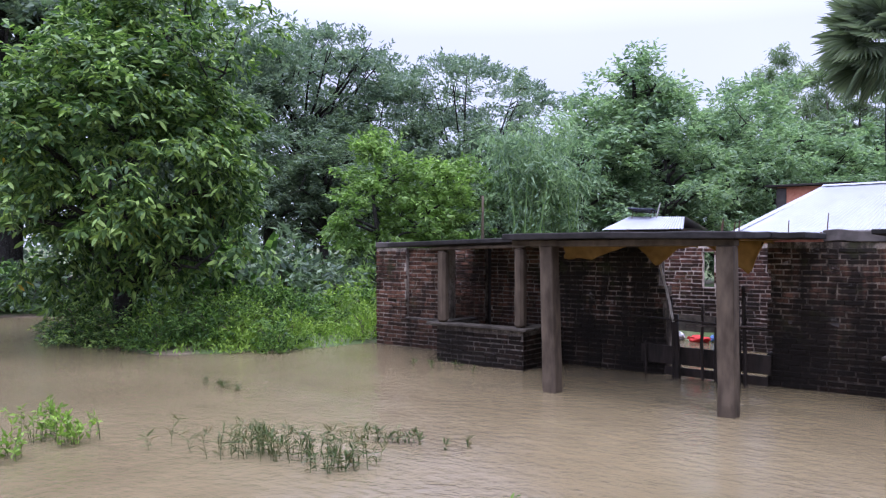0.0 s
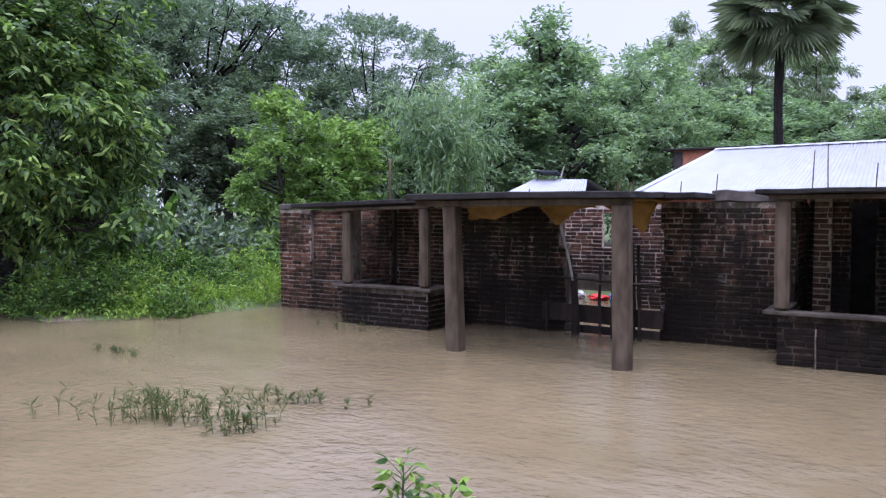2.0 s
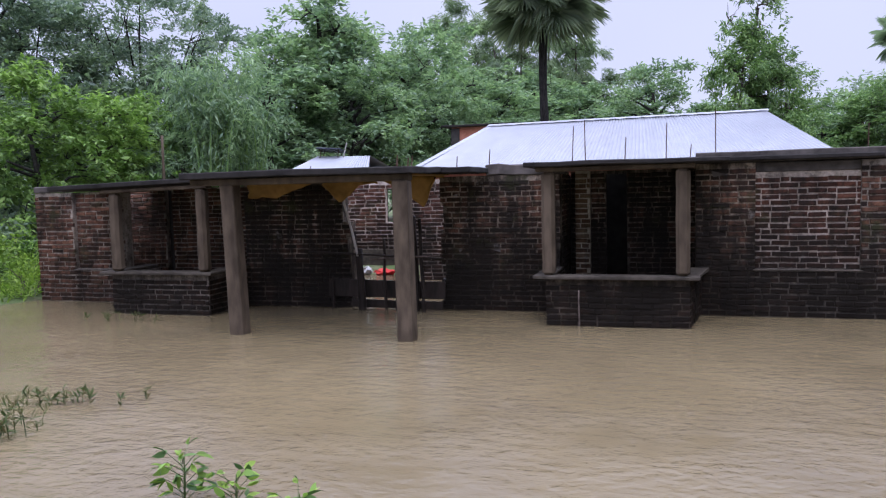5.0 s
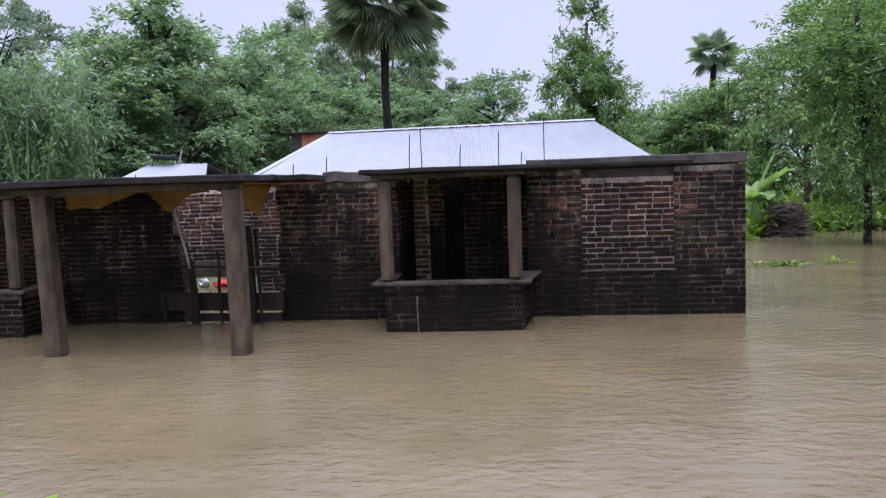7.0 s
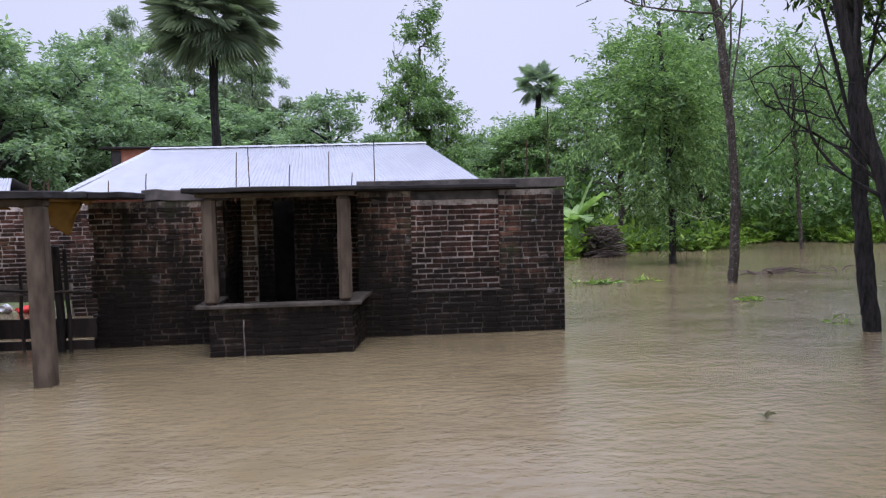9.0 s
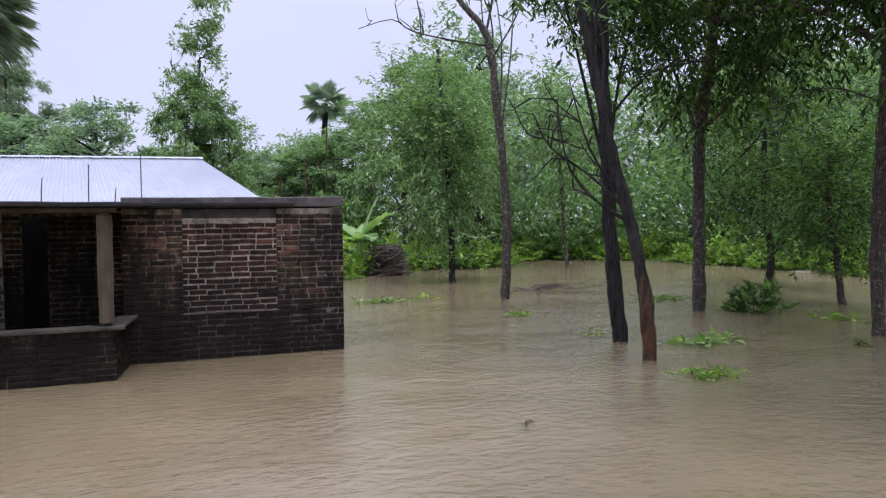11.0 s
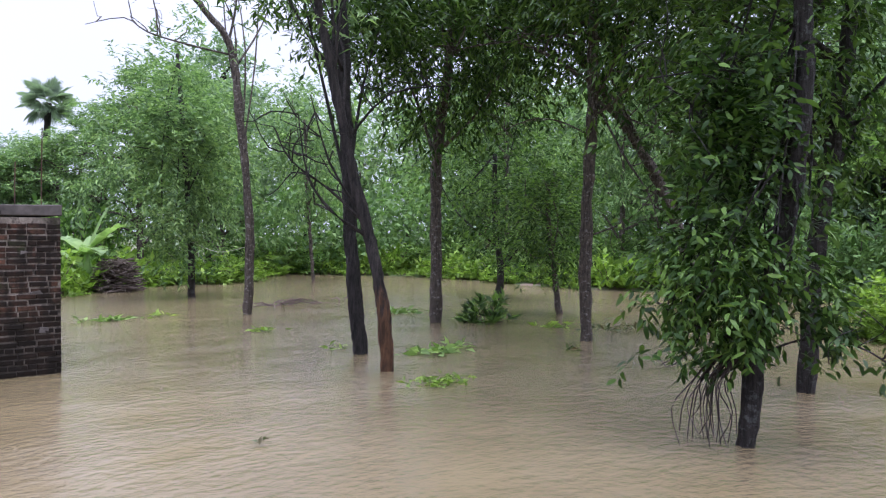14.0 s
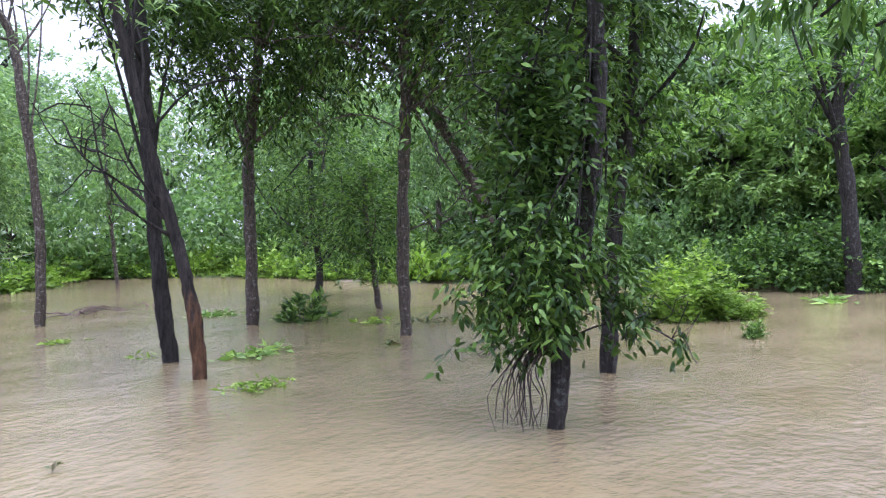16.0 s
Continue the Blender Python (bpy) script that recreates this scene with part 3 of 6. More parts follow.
# left front wall, with its bricked-up window
brick_wall("wall_front_left", (-11.46, FACE), 0, 1.96, -0.66, 2.06, "weathered red brick front wall standing in the flood", [(0.84, 1.78, 0.62, 2.06)], seed=1, thick=0.24, bricks=M_BRICK_WORN, mortar=M_MORTAR_WORN)
brick_wall("wall_infill_left", (-10.62, FACE + 0.11), 0, 0.94, 0.62, 2.06, "lighter brick infill in a former window opening", bricks=M_BRICK_WORN, mortar=M_MORTAR_WORN, seed=2)
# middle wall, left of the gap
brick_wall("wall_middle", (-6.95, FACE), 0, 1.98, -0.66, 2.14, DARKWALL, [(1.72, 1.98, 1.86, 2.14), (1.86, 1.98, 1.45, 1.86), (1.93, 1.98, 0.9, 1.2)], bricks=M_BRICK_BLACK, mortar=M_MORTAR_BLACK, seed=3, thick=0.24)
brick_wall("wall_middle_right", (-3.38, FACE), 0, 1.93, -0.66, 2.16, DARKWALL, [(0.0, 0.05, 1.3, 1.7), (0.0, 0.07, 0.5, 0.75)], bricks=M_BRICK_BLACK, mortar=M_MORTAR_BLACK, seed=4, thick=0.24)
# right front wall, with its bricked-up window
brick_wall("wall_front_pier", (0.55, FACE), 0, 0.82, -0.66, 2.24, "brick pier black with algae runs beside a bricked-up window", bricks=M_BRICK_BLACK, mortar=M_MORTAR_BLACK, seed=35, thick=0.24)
brick_wall("wall_front_right", (1.37, FACE), 0, 2.41, -0.66, 2.24, "brick front wall with black algae runs and patched mortar", [(0.0, 1.38, 0.70, 2.24)], seed=5, thick=0.24)
brick_wall("wall_infill_right", (1.37, FACE + 0.07), 0, 1.38, 0.70, 2.10, "newer red brick infill with pale mortar in a window opening", bricks=M_BRICK_NEW, mortar=M_MORTAR_NEW, seed=6)
# ends and back, which close the rooms
brick_wall("wall_end_right", (3.78, FACE + 0.244), 90, 3.4, -0.66, 2.24, "brick end wall of the unfinished house", seed=7)
brick_wall("wall_end_left", (-11.46, 13.0), -90, 0.9, -0.66, 2.06, "brick end wall of the unfinished house", seed=8)

# set-back walls behind the two bays
brick_wall("wall_porch_left", (-10.58, 13.25), 0, 3.6, -0.66, 2.1, "brick wall at the back of a porch with a narrow recess", [(0.98, 1.15, -0.1, 2.06)], seed=9, bricks=M_BRICK_WORN, mortar=M_MORTAR_WORN)
# the porch's shadow is put into this wall's blackened brick
brick_wall("wall_porch_right", (-1.42, 13.0), 0, 2.1, -0.66, 2.2, "porch back wall with a doorway, shadow put into its dark brick", [(0.58, 0.92, -0.1, 2.14)], seed=10, bricks=M_BRICK_BLACK, mortar=M_MORTAR_BLACK)
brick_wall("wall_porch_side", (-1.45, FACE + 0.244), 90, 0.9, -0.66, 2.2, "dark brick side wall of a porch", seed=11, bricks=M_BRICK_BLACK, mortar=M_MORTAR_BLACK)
brick_wall("wall_porch_side_left", (-6.95, 13.24), -90, 1.14, -0.66, 2.1, "dark brick side wall of a porch", seed=12)
# daylight on this jamb is put into its pale limed brick
brick_wall("wall_porch_jamb", (-1.33, 12.86), 0, 0.24, -0.66, 2.2, "rough brick jamb with pale mortar", seed=13, bricks=M_BRICK_LIMED, mortar=M_MORTAR_LIMED)
# the wall seen through the gap, with a small window
brick_wall("wall_behind_gap", (-7.3, 15.6), 0, 4.4, -0.5, 2.15, "brick wall of the yard with an empty window", [(0.75, 2.3, -0.5, 0.66), (1.55, 1.8, 1.25, 1.98)], seed=14, bricks=M_BRICK_NEW, mortar=M_MORTAR_NEW)
concrete("wall_room_right", -1.75, -1.63, FACE + 0.25, 15.55, -0.6, 2.12, M_PLASTER, "dark inner wall of an unfinished room", "wall", 0, 0, 0)
# the recess's shade and the room's gloom are painted as dark plaster
concrete("wall_porch_recess", -9.9, -9.1, 13.42, 13.52, -0.6, 2.1, M_PLASTER, "dark plaster standing for the shade in a narrow recess", "wall", 0, 0, 0)
concrete("wall_back", -1.6, 3.9, 15.55, 15.7, -0.6, 2.2, M_PLASTER, "back wall of an unfinished room, its gloom put into dark plaster", "wall", 0, 0, 0)
concrete("yard_wall", -7.6, -5.3, 17.2, 17.3, -0.1, 0.62, M_SILL, "low pale cement wall in the yard", "wall")
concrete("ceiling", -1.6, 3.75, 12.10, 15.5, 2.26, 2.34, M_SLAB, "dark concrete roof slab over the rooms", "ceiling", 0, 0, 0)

# concrete bands, lintels and slabs
concrete("lintel_left", -11.48, -9.5, FACE - 0.02, FACE + 0.26, 2.064, 2.18, M_LINTEL, "grey concrete lintel along a wall top", "lintel", tilt=0.012)
concrete("lintel_middle", -6.3, -5.1, FACE - 0.012, FACE + 0.25, 2.144, 2.20, M_LINTEL, "rough concrete bed on a wall top", "lintel")
concrete("lintel_right", 0.55, 3.80, FACE - 0.02, FACE + 0.26, 2.244, 2.40, M_LINTEL, "grey concrete ring beam along a wall top", "lintel", tilt=0.006)
concrete("window_lintel", 1.37, 2.75, FACE + 0.055, FACE + 0.2, 2.104, 2.24, M_LINTEL, "grey concrete window lintel", "lintel")
concrete("ledge", 0.86, 3.0, FACE - 0.14, FACE - 0.025, 2.27, 2.335, M_SLAB, "thin dark concrete ledge over a window", "ledge")
concrete("wall_coping", -2.62, -1.35, FACE - 0.03, FACE + 0.25, 2.164, 2.33, M_LINTEL, "crumbling cement coping on a wall top", "coping", rough=0.035, cuts=5)
concrete("window_sill", 1.34, 2.78, FACE - 0.035, FACE + 0.06, 0.678, 0.696, M_SILL, "narrow pale cement window sill", "sill", 0.004, 0.003, 1)
concrete("window_sill_left", -10.66, -9.65, FACE - 0.03, FACE + 0.1, 0.598, 0.616, M_LINTEL, "narrow cement window sill", "sill", 0.004, 0.003, 1)

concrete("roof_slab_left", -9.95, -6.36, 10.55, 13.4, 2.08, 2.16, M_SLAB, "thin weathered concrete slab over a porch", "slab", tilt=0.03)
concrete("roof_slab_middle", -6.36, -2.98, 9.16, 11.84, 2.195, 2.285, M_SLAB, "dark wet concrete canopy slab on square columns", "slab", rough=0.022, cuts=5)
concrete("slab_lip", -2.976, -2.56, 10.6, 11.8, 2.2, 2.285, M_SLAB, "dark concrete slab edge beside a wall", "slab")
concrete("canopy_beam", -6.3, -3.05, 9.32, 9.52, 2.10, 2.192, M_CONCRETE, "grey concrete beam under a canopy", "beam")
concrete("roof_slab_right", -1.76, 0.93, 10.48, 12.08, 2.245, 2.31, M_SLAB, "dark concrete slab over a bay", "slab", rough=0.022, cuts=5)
concrete("bay_beam", -1.62, 0.52, 10.62, 10.82, 2.18, 2.242, M_CONCRETE, "grey concrete beam under a slab", "beam")
concrete("bay_beam_left", -8.95, -6.9, 10.62, 10.80, 2.02, 2.078, M_CONCRETE, "grey concrete beam under a slab", "beam", tilt=0.03)


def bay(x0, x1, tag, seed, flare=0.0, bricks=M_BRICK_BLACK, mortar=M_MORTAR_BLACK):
    """Half-height brick bay with a cement sill on top; flare: metres by which its right end splays out towards the wall."""
    brick_wall("wall_bay_" + tag, (x0, 10.72), 0, x1 - x0, -0.66, 0.665, "low dark brick bay wall standing in the flood", bricks=bricks, mortar=mortar, seed=seed)
    brick_wall("wall_bay_end_" + tag, (x1, 10.724), 90 - math.degrees(math.atan2(flare, 1.12)), 1.12, -0.66, 0.665, "low dark brick end of a bay", bricks=bricks, mortar=mortar, seed=seed + 1)
    brick_wall("wall_bay_side_" + tag, (x0, FACE - 0.005), -90, 1.0, -0.66, 0.665, "low dark brick side of a bay", bricks=bricks, mortar=mortar, seed=seed + 2)
    w = 0.27
    for nm, a, b, c, d, splay in (("front", x0 - 0.17, x1 + 0.13, 10.60, 10.60 + w, 0), ("left", x0 - 0.17, x0 - 0.17 + w, 10.602 + w, FACE - 0.03, 0), ("right", x1 + 0.13 - w, x1 + 0.13, 10.602 + w, FACE - 0.03, flare)):
        ob = concrete("sill_" + nm + "_" + tag, a, b, c, d, 0.67, 0.722, M_SILL, "pale cement sill on a low brick wall", "sill", 0.01, 0.008)
        for v in ob.data.vertices:
            v.co.x += splay * (v.co.y - c)


bay(-8.86, -7.0, "left", 20, 0.0, M_BRICK, M_MORTAR)
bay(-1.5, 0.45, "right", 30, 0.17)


def column(x, y, w, z0, z1, label, lean=0.0, round_off=0.014, group="concrete columns"):
    bm = bmesh.new()
    box(bm, -w / 2, w / 2, -w / 2, w / 2, z0, z1, round_off)
    bmesh.ops.subdivide_edges(bm, edges=[e for e in bm.edges if e.calc_length() > 0.6], cuts=9)
    for v in bm.verts:
        v.co += noise.noise_vector(v.co * 4 + Vector((x * 7, 0, 0))) * 0.009
        v.co.x += lean * v.co.z
    ob = part("concrete_column", bm, M_CONCRETE)
    ob.matrix_basis = pose(x, y, 0)
    return tagged(ob, label, "column", group)


column(-5.655, 9.42, 0.215, -0.7, 2.10, "square grey concrete column standing in flood water", -0.03)
column(-3.13, 9.38, 0.215, -0.7, 2.10, "square grey concrete column standing in flood water", -0.012)
for x, z1, y in ((-8.72, 2.03, 10.72), (-7.05, 2.08, 10.72), (-1.45, 2.18, 10.72), (0.36, 2.18, 10.72)):
    column(x, y, 0.185, 0.722, z1, "smooth grey cement column on a bay sill", 0, 0.045, "bay columns")

# steel starter bars on the roof
for x, y, z, h, tilt in ((-5.35, 11.2, 2.285, 0.1, 3), (-3.3, 9.6, 2.285, 0.13, 2), (-3.25, 9.5, 2.285, 0.15, -2), (-3.15, 9.62, 2.285, 0.12, 4), (-3.05, 9.5, 2.285, 0.14, 0),
                         (-3.1, 11.9, 2.28, 0.20, -1), (-2.58, 11.95, 2.3, 0.28, 1), (-1.26, 11.95, 2.32, 0.56, 1), (-1.06, 11.95, 2.32, 0.64, -2), (-0.47, 11.95, 2.32, 0.36, 1), (0.13, 11.95, 2.32, 0.55, 0),
                         (0.47, 11.95, 2.3, 0.24, 2), (0.83, 11.98, 2.38, 0.66, -1), (3.22, 11.98, 2.40, 0.62, 0), (3.56, 11.98, 2.41, 1.12, 0.5), (2.85, 12.0, 2.40, 0.35, -1)):
    bm = bmesh.new()
    pts = [(0, 0, -0.05), (0.004, 0, h * 0.5), (0.012, 0.004, h)]
    tube(bm, pts, [0.008] * 3, 5)
    ob = part("steel_bar", bm, M_RUST)
    ob.matrix_basis = pose(x, y, z, 0, tilt)
    tagged(ob, "thin rusty steel bar sticking up from the roof", "steel bar", "starter bars")


# pale patches of fresh mortar on the old walls
for x, z, w in ((-2.45, 0.97, 0.11), (-3.05, 0.98, 0.06), (-5.9, 1.02, 0.08), (-6.5, 1.0, 0.07), (-2.2, 1.35, 0.03), (-2.75, 1.2, 0.03), (3.45, 1.15, 0.16), (3.3, 1.75, 0.09), (3.55, 0.62, 0.12), (3.6, 0.9, 0.07), (0.9, 2.05, 0.2)):
    bm = bmesh.new()
    box(bm, -w / 2, w / 2, -0.016, 0.0, -0.02, 0.02 if w < 0.12 else 0.05, 0.006, 0.0, 3)
    for v in bm.verts:
        v.co += noise.noise_vector(v.co * 14 + Vector((x * 5, 0, z))) * w * 0.28
    ob = part("mortar_patch", bm, M_LINTEL)
    ob.matrix_basis = pose(x, FACE, z)
    tagged(ob, "small pale smear of mortar on a brick wall", "mortar patch", "mortar patches")

# amber sheets that hang under the canopy
def hanging_sheet(x0, x1, y, top, drop, seed):
    bm = bmesh.new()
    cols, rows = 16, 6
    grid = []
    for i in range(cols + 1):
        f = i / cols
        x = x0 + (x1 - x0) * f
        low = top - drop(f) - 0.035 * noise.noise(Vector((f * 6, seed, 0)))
        grid.append([bm.verts.new((x + 0.02 * math.sin(j * 2 + i), y + 0.035 * math.sin(i * 1.1 + seed) * j / rows + 0.02 * noise.noise(Vector((i * 0.6, j * 0.7, seed))), top + (low - top) * j / rows)) for j in range(rows + 1)])
    for i in range(cols):
        for j in range(rows):
            bm.faces.new((grid[i][j], grid[i + 1][j], grid[i + 1][j + 1], grid[i][j + 1]))
    ob = part("hanging_sheet", bm, M_CLOTH, smooth=True)
    mod = ob.modifiers.new("thickness", "SOLIDIFY")
    mod.thickness = 0.006
    return tagged(ob, "torn amber plastic sheet hanging below the canopy", "sheet", "amber sheets")


def tooth(f, a, b):
    return max(0.0, min((f - a) / (b - a), 1.0))


hanging_sheet(-6.55, -5.35, 11.3, 2.19, lambda f: 0.30 if f < 0.45 else 0.30 - 0.22 * tooth(f, 0.45, 1), 1)
hanging_sheet(-5.2, -4.25, 11.3, 2.19, lambda f: 0.12 + 0.30 * max(0, 1 - abs(f - 0.35) / 0.35), 2)
hanging_sheet(-4.2, -3.15, 11.3, 2.19, lambda f: 0.06 + 0.46 * (tooth(f, 0.05, 0.72) if f < 0.72 else 1 - tooth(f, 0.72, 0.86)), 3)
concrete("canopy_soffit_board", -6.3, -3.05, 9.55, 11.25, 2.175, 2.19, M_CLOTH, "amber plastic lining under the canopy", "lining", 0, 0.003, 2)


# fence of poles and planks across the gap
def pole(name, a, b, r, mat, label, group="fence poles", category="pole"):
    a, b = Vector(a), Vector(b)
    bm = bmesh.new()
    n = 6
    pts = [(b - a) * (k / n) + noise.noise_vector(a * 3 + Vector((k, 0, 0))) * 0.012 for k in range(n + 1)]
    tube(bm, pts, [r * (1.05 - 0.12 * k / n) for k in range(n + 1)], 7, int(a.x * 10))
    ob = part(name, bm, mat, smooth=True)
    ob.matrix_basis = pose(*a)
    return tagged(ob, label, category, group)


for a, b, r in (((-4.66, 11.62, -0.6), (-4.72, 11.62, 1.02), 0.055), ((-4.30, 11.66, -0.6), (-4.30, 11.66, 1.18), 0.026), ((-4.72, 11.6, -0.3), (-4.78, 11.6, 1.3), 0.02),
                ((-3.74, 11.64, -0.6), (-3.79, 11.64, 1.54), 0.06), ((-3.60, 11.6, -0.6), (-3.66, 11.6, 1.5), 0.03), ((-5.25, 11.7, 0.0), (-5.25, 11.72, 0.55), 0.02), ((-4.1, 11.66, -0.6), (-4.08, 11.66, 1.0), 0.03)):
    pole("fence_pole", a, b, r, M_WETWOOD, "dark wet wooden pole driven into the flood")
pole("bamboo_rail", (-5.6, 11.55, 0.98), (-3.25, 11.56, 0.86), 0.018, M_WETWOOD, "thin bamboo rail tied across the poles", "fence rails", "rail")
pole("bamboo_rail", (-4.5, 11.53, 0.85), (-3.3, 11.53, 0.92), 0.014, M_TWIG, "thin bamboo rail tied across the poles", "fence rails", "rail")
pole("pale_stick", (-4.72, 11.56, 0.9), (-4.93, 11.5, 1.86), 0.02, M_PALEWOOD, "pale peeled stick leaning in the gap", "sticks", "stick")
pole("short_stick", (-1.03, 10.62, -0.4), (-1.03, 10.64, 0.52), 0.012, M_TWIG, "thin stick standing in the water beside the bay", "sticks", "stick")
for x0, x1, z0, z1, y in ((-5.35, -3.3, 0.21, 0.50, 11.74), (-4.95, -3.35, 0.03, 0.165, 11.75)):
    bm = bmesh.new()
    box(bm, 0, x1 - x0, 0, 0.03, 0, z1 - z0, 0.004, 0.006, 2)
    ob = part("fence_plank", bm, M_WETWOOD)
    ob.matrix_basis = pose(x0, y, z0, 0, 0.8)
    tagged(ob, "dark wet plank across the gap in the wall", "plank", "fence planks")


# washing and a pale bundle seen through the gap
def bundle(x, y, z, w, h, mat, label):
    bm = bmesh.new()
    bmesh.ops.create_icosphere(bm, subdivisions=3, radius=0.5)
    for v in bm.verts:
        v.co = Vector((v.co.x * w, v.co.y * w * 0.5, v.co.z * h)) + noise.noise_vector(v.co * 4 + Vector((x, y, z))) * 0.06
    ob = part("crumpled_cloth", bm, mat, smooth=True)
    ob.matrix_basis = pose(x, y, z)
    return tagged(ob, label, "cloth", "cloth in the yard")


bundle(-6.15, 16.5, float(ground_height(-6.15, 16.5)[0]) + 0.05, 0.5, 0.12, M_RED, "crumpled red cloth on the yard ground")
bundle(-5.85, 16.6, float(ground_height(-5.85, 16.6)[0]) + 0.05, 0.2, 0.1, M_BLUE, "crumpled blue cloth on the yard ground")
bundle(-6.6, 16.5, float(ground_height(-6.6, 16.5)[0]) + 0.07, 0.26, 0.15, M_WHITE, "pale bundle on the yard ground")


# ---- the house with the tin roof ----
def corrugated(bm, a, b, c, d, pitch=0.09, depth=0.012):
    """Wavy sheet between the ridge a-b and the eave d-c; the waves run down the slope."""
    a, b, c, d = map(Vector, (a, b, c, d))
    n = max(2, int(max((b - a).length, (c - d).length) / pitch) * 2)
    nor = (b - a if (b - a).length > 0.01 else c - d).cross(d - a).normalized()
    rows = []
    for i in range(n + 1):
        f = i / n
        off = nor * (depth if i % 2 else -depth)
        rows.append((bm.verts.new(a.lerp(b, f) + off), bm.verts.new(d.lerp(c, f) + off)))
    for p, q in zip(rows, rows[1:]):
        bm.faces.new((p[0], q[0], q[1], p[1]))


tin_house = thing("tin_roof_house", "low house under a bright corrugated tin hip roof", "house")
RZ, EZ = 3.52, 2.42
for nm, quad in (("roof_front", ((-4.05, 18.5, RZ - 0.06), (2.15, 18.5, RZ), (3.4, 16.5, EZ), (-5.5, 16.5, EZ - 0.06))),
                 ("roof_right", ((2.15, 18.5, RZ - 0.16), (2.16, 18.6, RZ - 0.16), (3.4, 20.5, EZ), (3.4, 16.5, EZ))),
                 ("roof_left", ((-4.05, 18.6, RZ - 0.06), (-4.05, 18.5, RZ - 0.06), (-5.5, 16.5, EZ - 0.06), (-5.5, 20.5, EZ - 0.06))),
                 ("roof_back", ((2.15, 18.5, RZ), (-4.05, 18.5, RZ - 0.06), (-5.5, 20.5, EZ - 0.06), (3.4, 20.5, EZ)))):
    bm = bmesh.new()
    corrugated(bm, *quad)
    part(nm, bm, M_TIN, tin_house)
for nm, a, b in (("ridge_cap", (-4.1, 18.5, RZ - 0.045), (2.25, 18.5, RZ + 0.015)), ("hip_cap", (2.15, 18.5, RZ - 0.13), (3.42, 16.48, EZ + 0.02)), ("hip_cap", (-4.05, 18.5, RZ - 0.05), (-5.52, 16.48, EZ - 0.04))):
    bm = bmesh.new()
    a, b = Vector(a), Vector(b)
    n = 40
    across = (b - a).cross(Vector((0, 0, 1))).normalized()
    ring = [[bm.verts.new(a.lerp(b, k / n) + across * s * 0.11 + Vector((0, 0, -0.05 * abs(s) + (0.012 if k % 2 and s else 0)))) for s in (-1, 0, 1)] for k in range(n + 1)]
    for p, q in zip(ring, ring[1:]):
        bm.faces.new((p[0], q[0], q[1], p[1]))
        bm.faces.new((p[1], q[1], q[2], p[2]))
    part(nm, bm, M_TIN, tin_house)
for k, (x, y, z, h) in enumerate(((2.155, 18.5, RZ - 0.17, 0.17),)):
    bm = bmesh.new()
    v = [bm.verts.new(p) for p in ((x, 18.2, z + 0.02), (x, 18.8, z + 0.02), (x, 18.5, z + h))]
    bm.faces.new(v)
    bmesh.ops.solidify(bm, geom=bm.faces[:], thickness=0.02)
    part("gable_end", bm, M_TIN, tin_house)
bm = bmesh.new()
box(bm, -5.1, 3.0, 16.9, 20.1, 0.1, 2.44)
part("wall", bm, M_RAWBRICK, tin_house)

shed = thing("small_shed", "small shed with a pale tin gable roof behind trees", "shed")
bm = bmesh.new()
corrugated(bm, (-10.45, 22.2, 3.02), (-8.7, 22.2, 2.98), (-8.35, 21.2, 2.6), (-10.9, 21.2, 2.6))
part("roof_front", bm, M_TIN, shed)
bm = bmesh.new()
corrugated(bm, (-8.7, 22.2, 2.98), (-10.45, 22.2, 3.02), (-10.9, 23.2, 2.6), (-8.35, 23.2, 2.6))
part("roof_back", bm, M_TIN, shed)
bm = bmesh.new()
box(bm, -10.75, -8.5, 21.35, 23.1, 0.1, 2.62)
part("wall", bm, M_WETWOOD, shed)
bm = bmesh.new()
box(bm, -0.42, 0.42, -0.25, 0.25, -0.02, 0.02, 0.006)
panel = part("solar_panel", bm, M_PANELDARK, shed, "dark tilted solar panel")
panel.matrix_basis = pose(-10.0, 22.2, 3.2, -12, 4, 0)
for p in ((-0.3, -0.1), (0.3, -0.1), (-0.3, 0.15), (0.3, 0.15)):
    bm = bmesh.new()
    tube(bm, [(*p, -0.3), (*p, 0.0)], [0.012, 0.012], 5)
    part("panel_leg", bm, M_RUST, panel)
bm = bmesh.new()
tube(bm, [(-9.55, 22.1, 2.95), (-9.42, 22.1, 3.42)], [0.02, 0.016], 6)
part("mast", bm, M_PALEWOOD, shed, "pale slanting mast")

far_house = thing("brick_house", "raw red brick house with a dark flat roof behind trees", "house")
bm = bmesh.new()
box(bm, -6.3, -4.3, 23.0, 26, 0.1, 3.78)
part("wall", bm, M_RAWBRICK, far_house)
bm = bmesh.new()
box(bm, -6.6, -4.3, 22.85, 26.4, 3.79, 3.85, 0.01)
part("roof", bm, M_SLAB, far_house)
# no real shutter: a dark panel drawn for the shade in an opening
bm = bmesh.new()
box(bm, -6.32, -6.05, 22.96, 23.0, 2.6, 3.75, 0.01)
part("shutter", bm, M_PLASTER, far_house, "dark panel standing for a shaded opening")


# ---- trees ----
def at_ground(x, y):
    return float(ground_height(x, y)[0])


# broad leafy tree at the water's edge
broad = tree_meshes(11, 8.6, 3.7, 0.15, 0.20, 0.21, 0.34, 3300, 15, 0.7, L_BROAD, M_BARK_DARK, limbs=26, spread=0.22, hollow=0.4, second=L_YELLOW, share=0.004, clump=1.6, full=True)
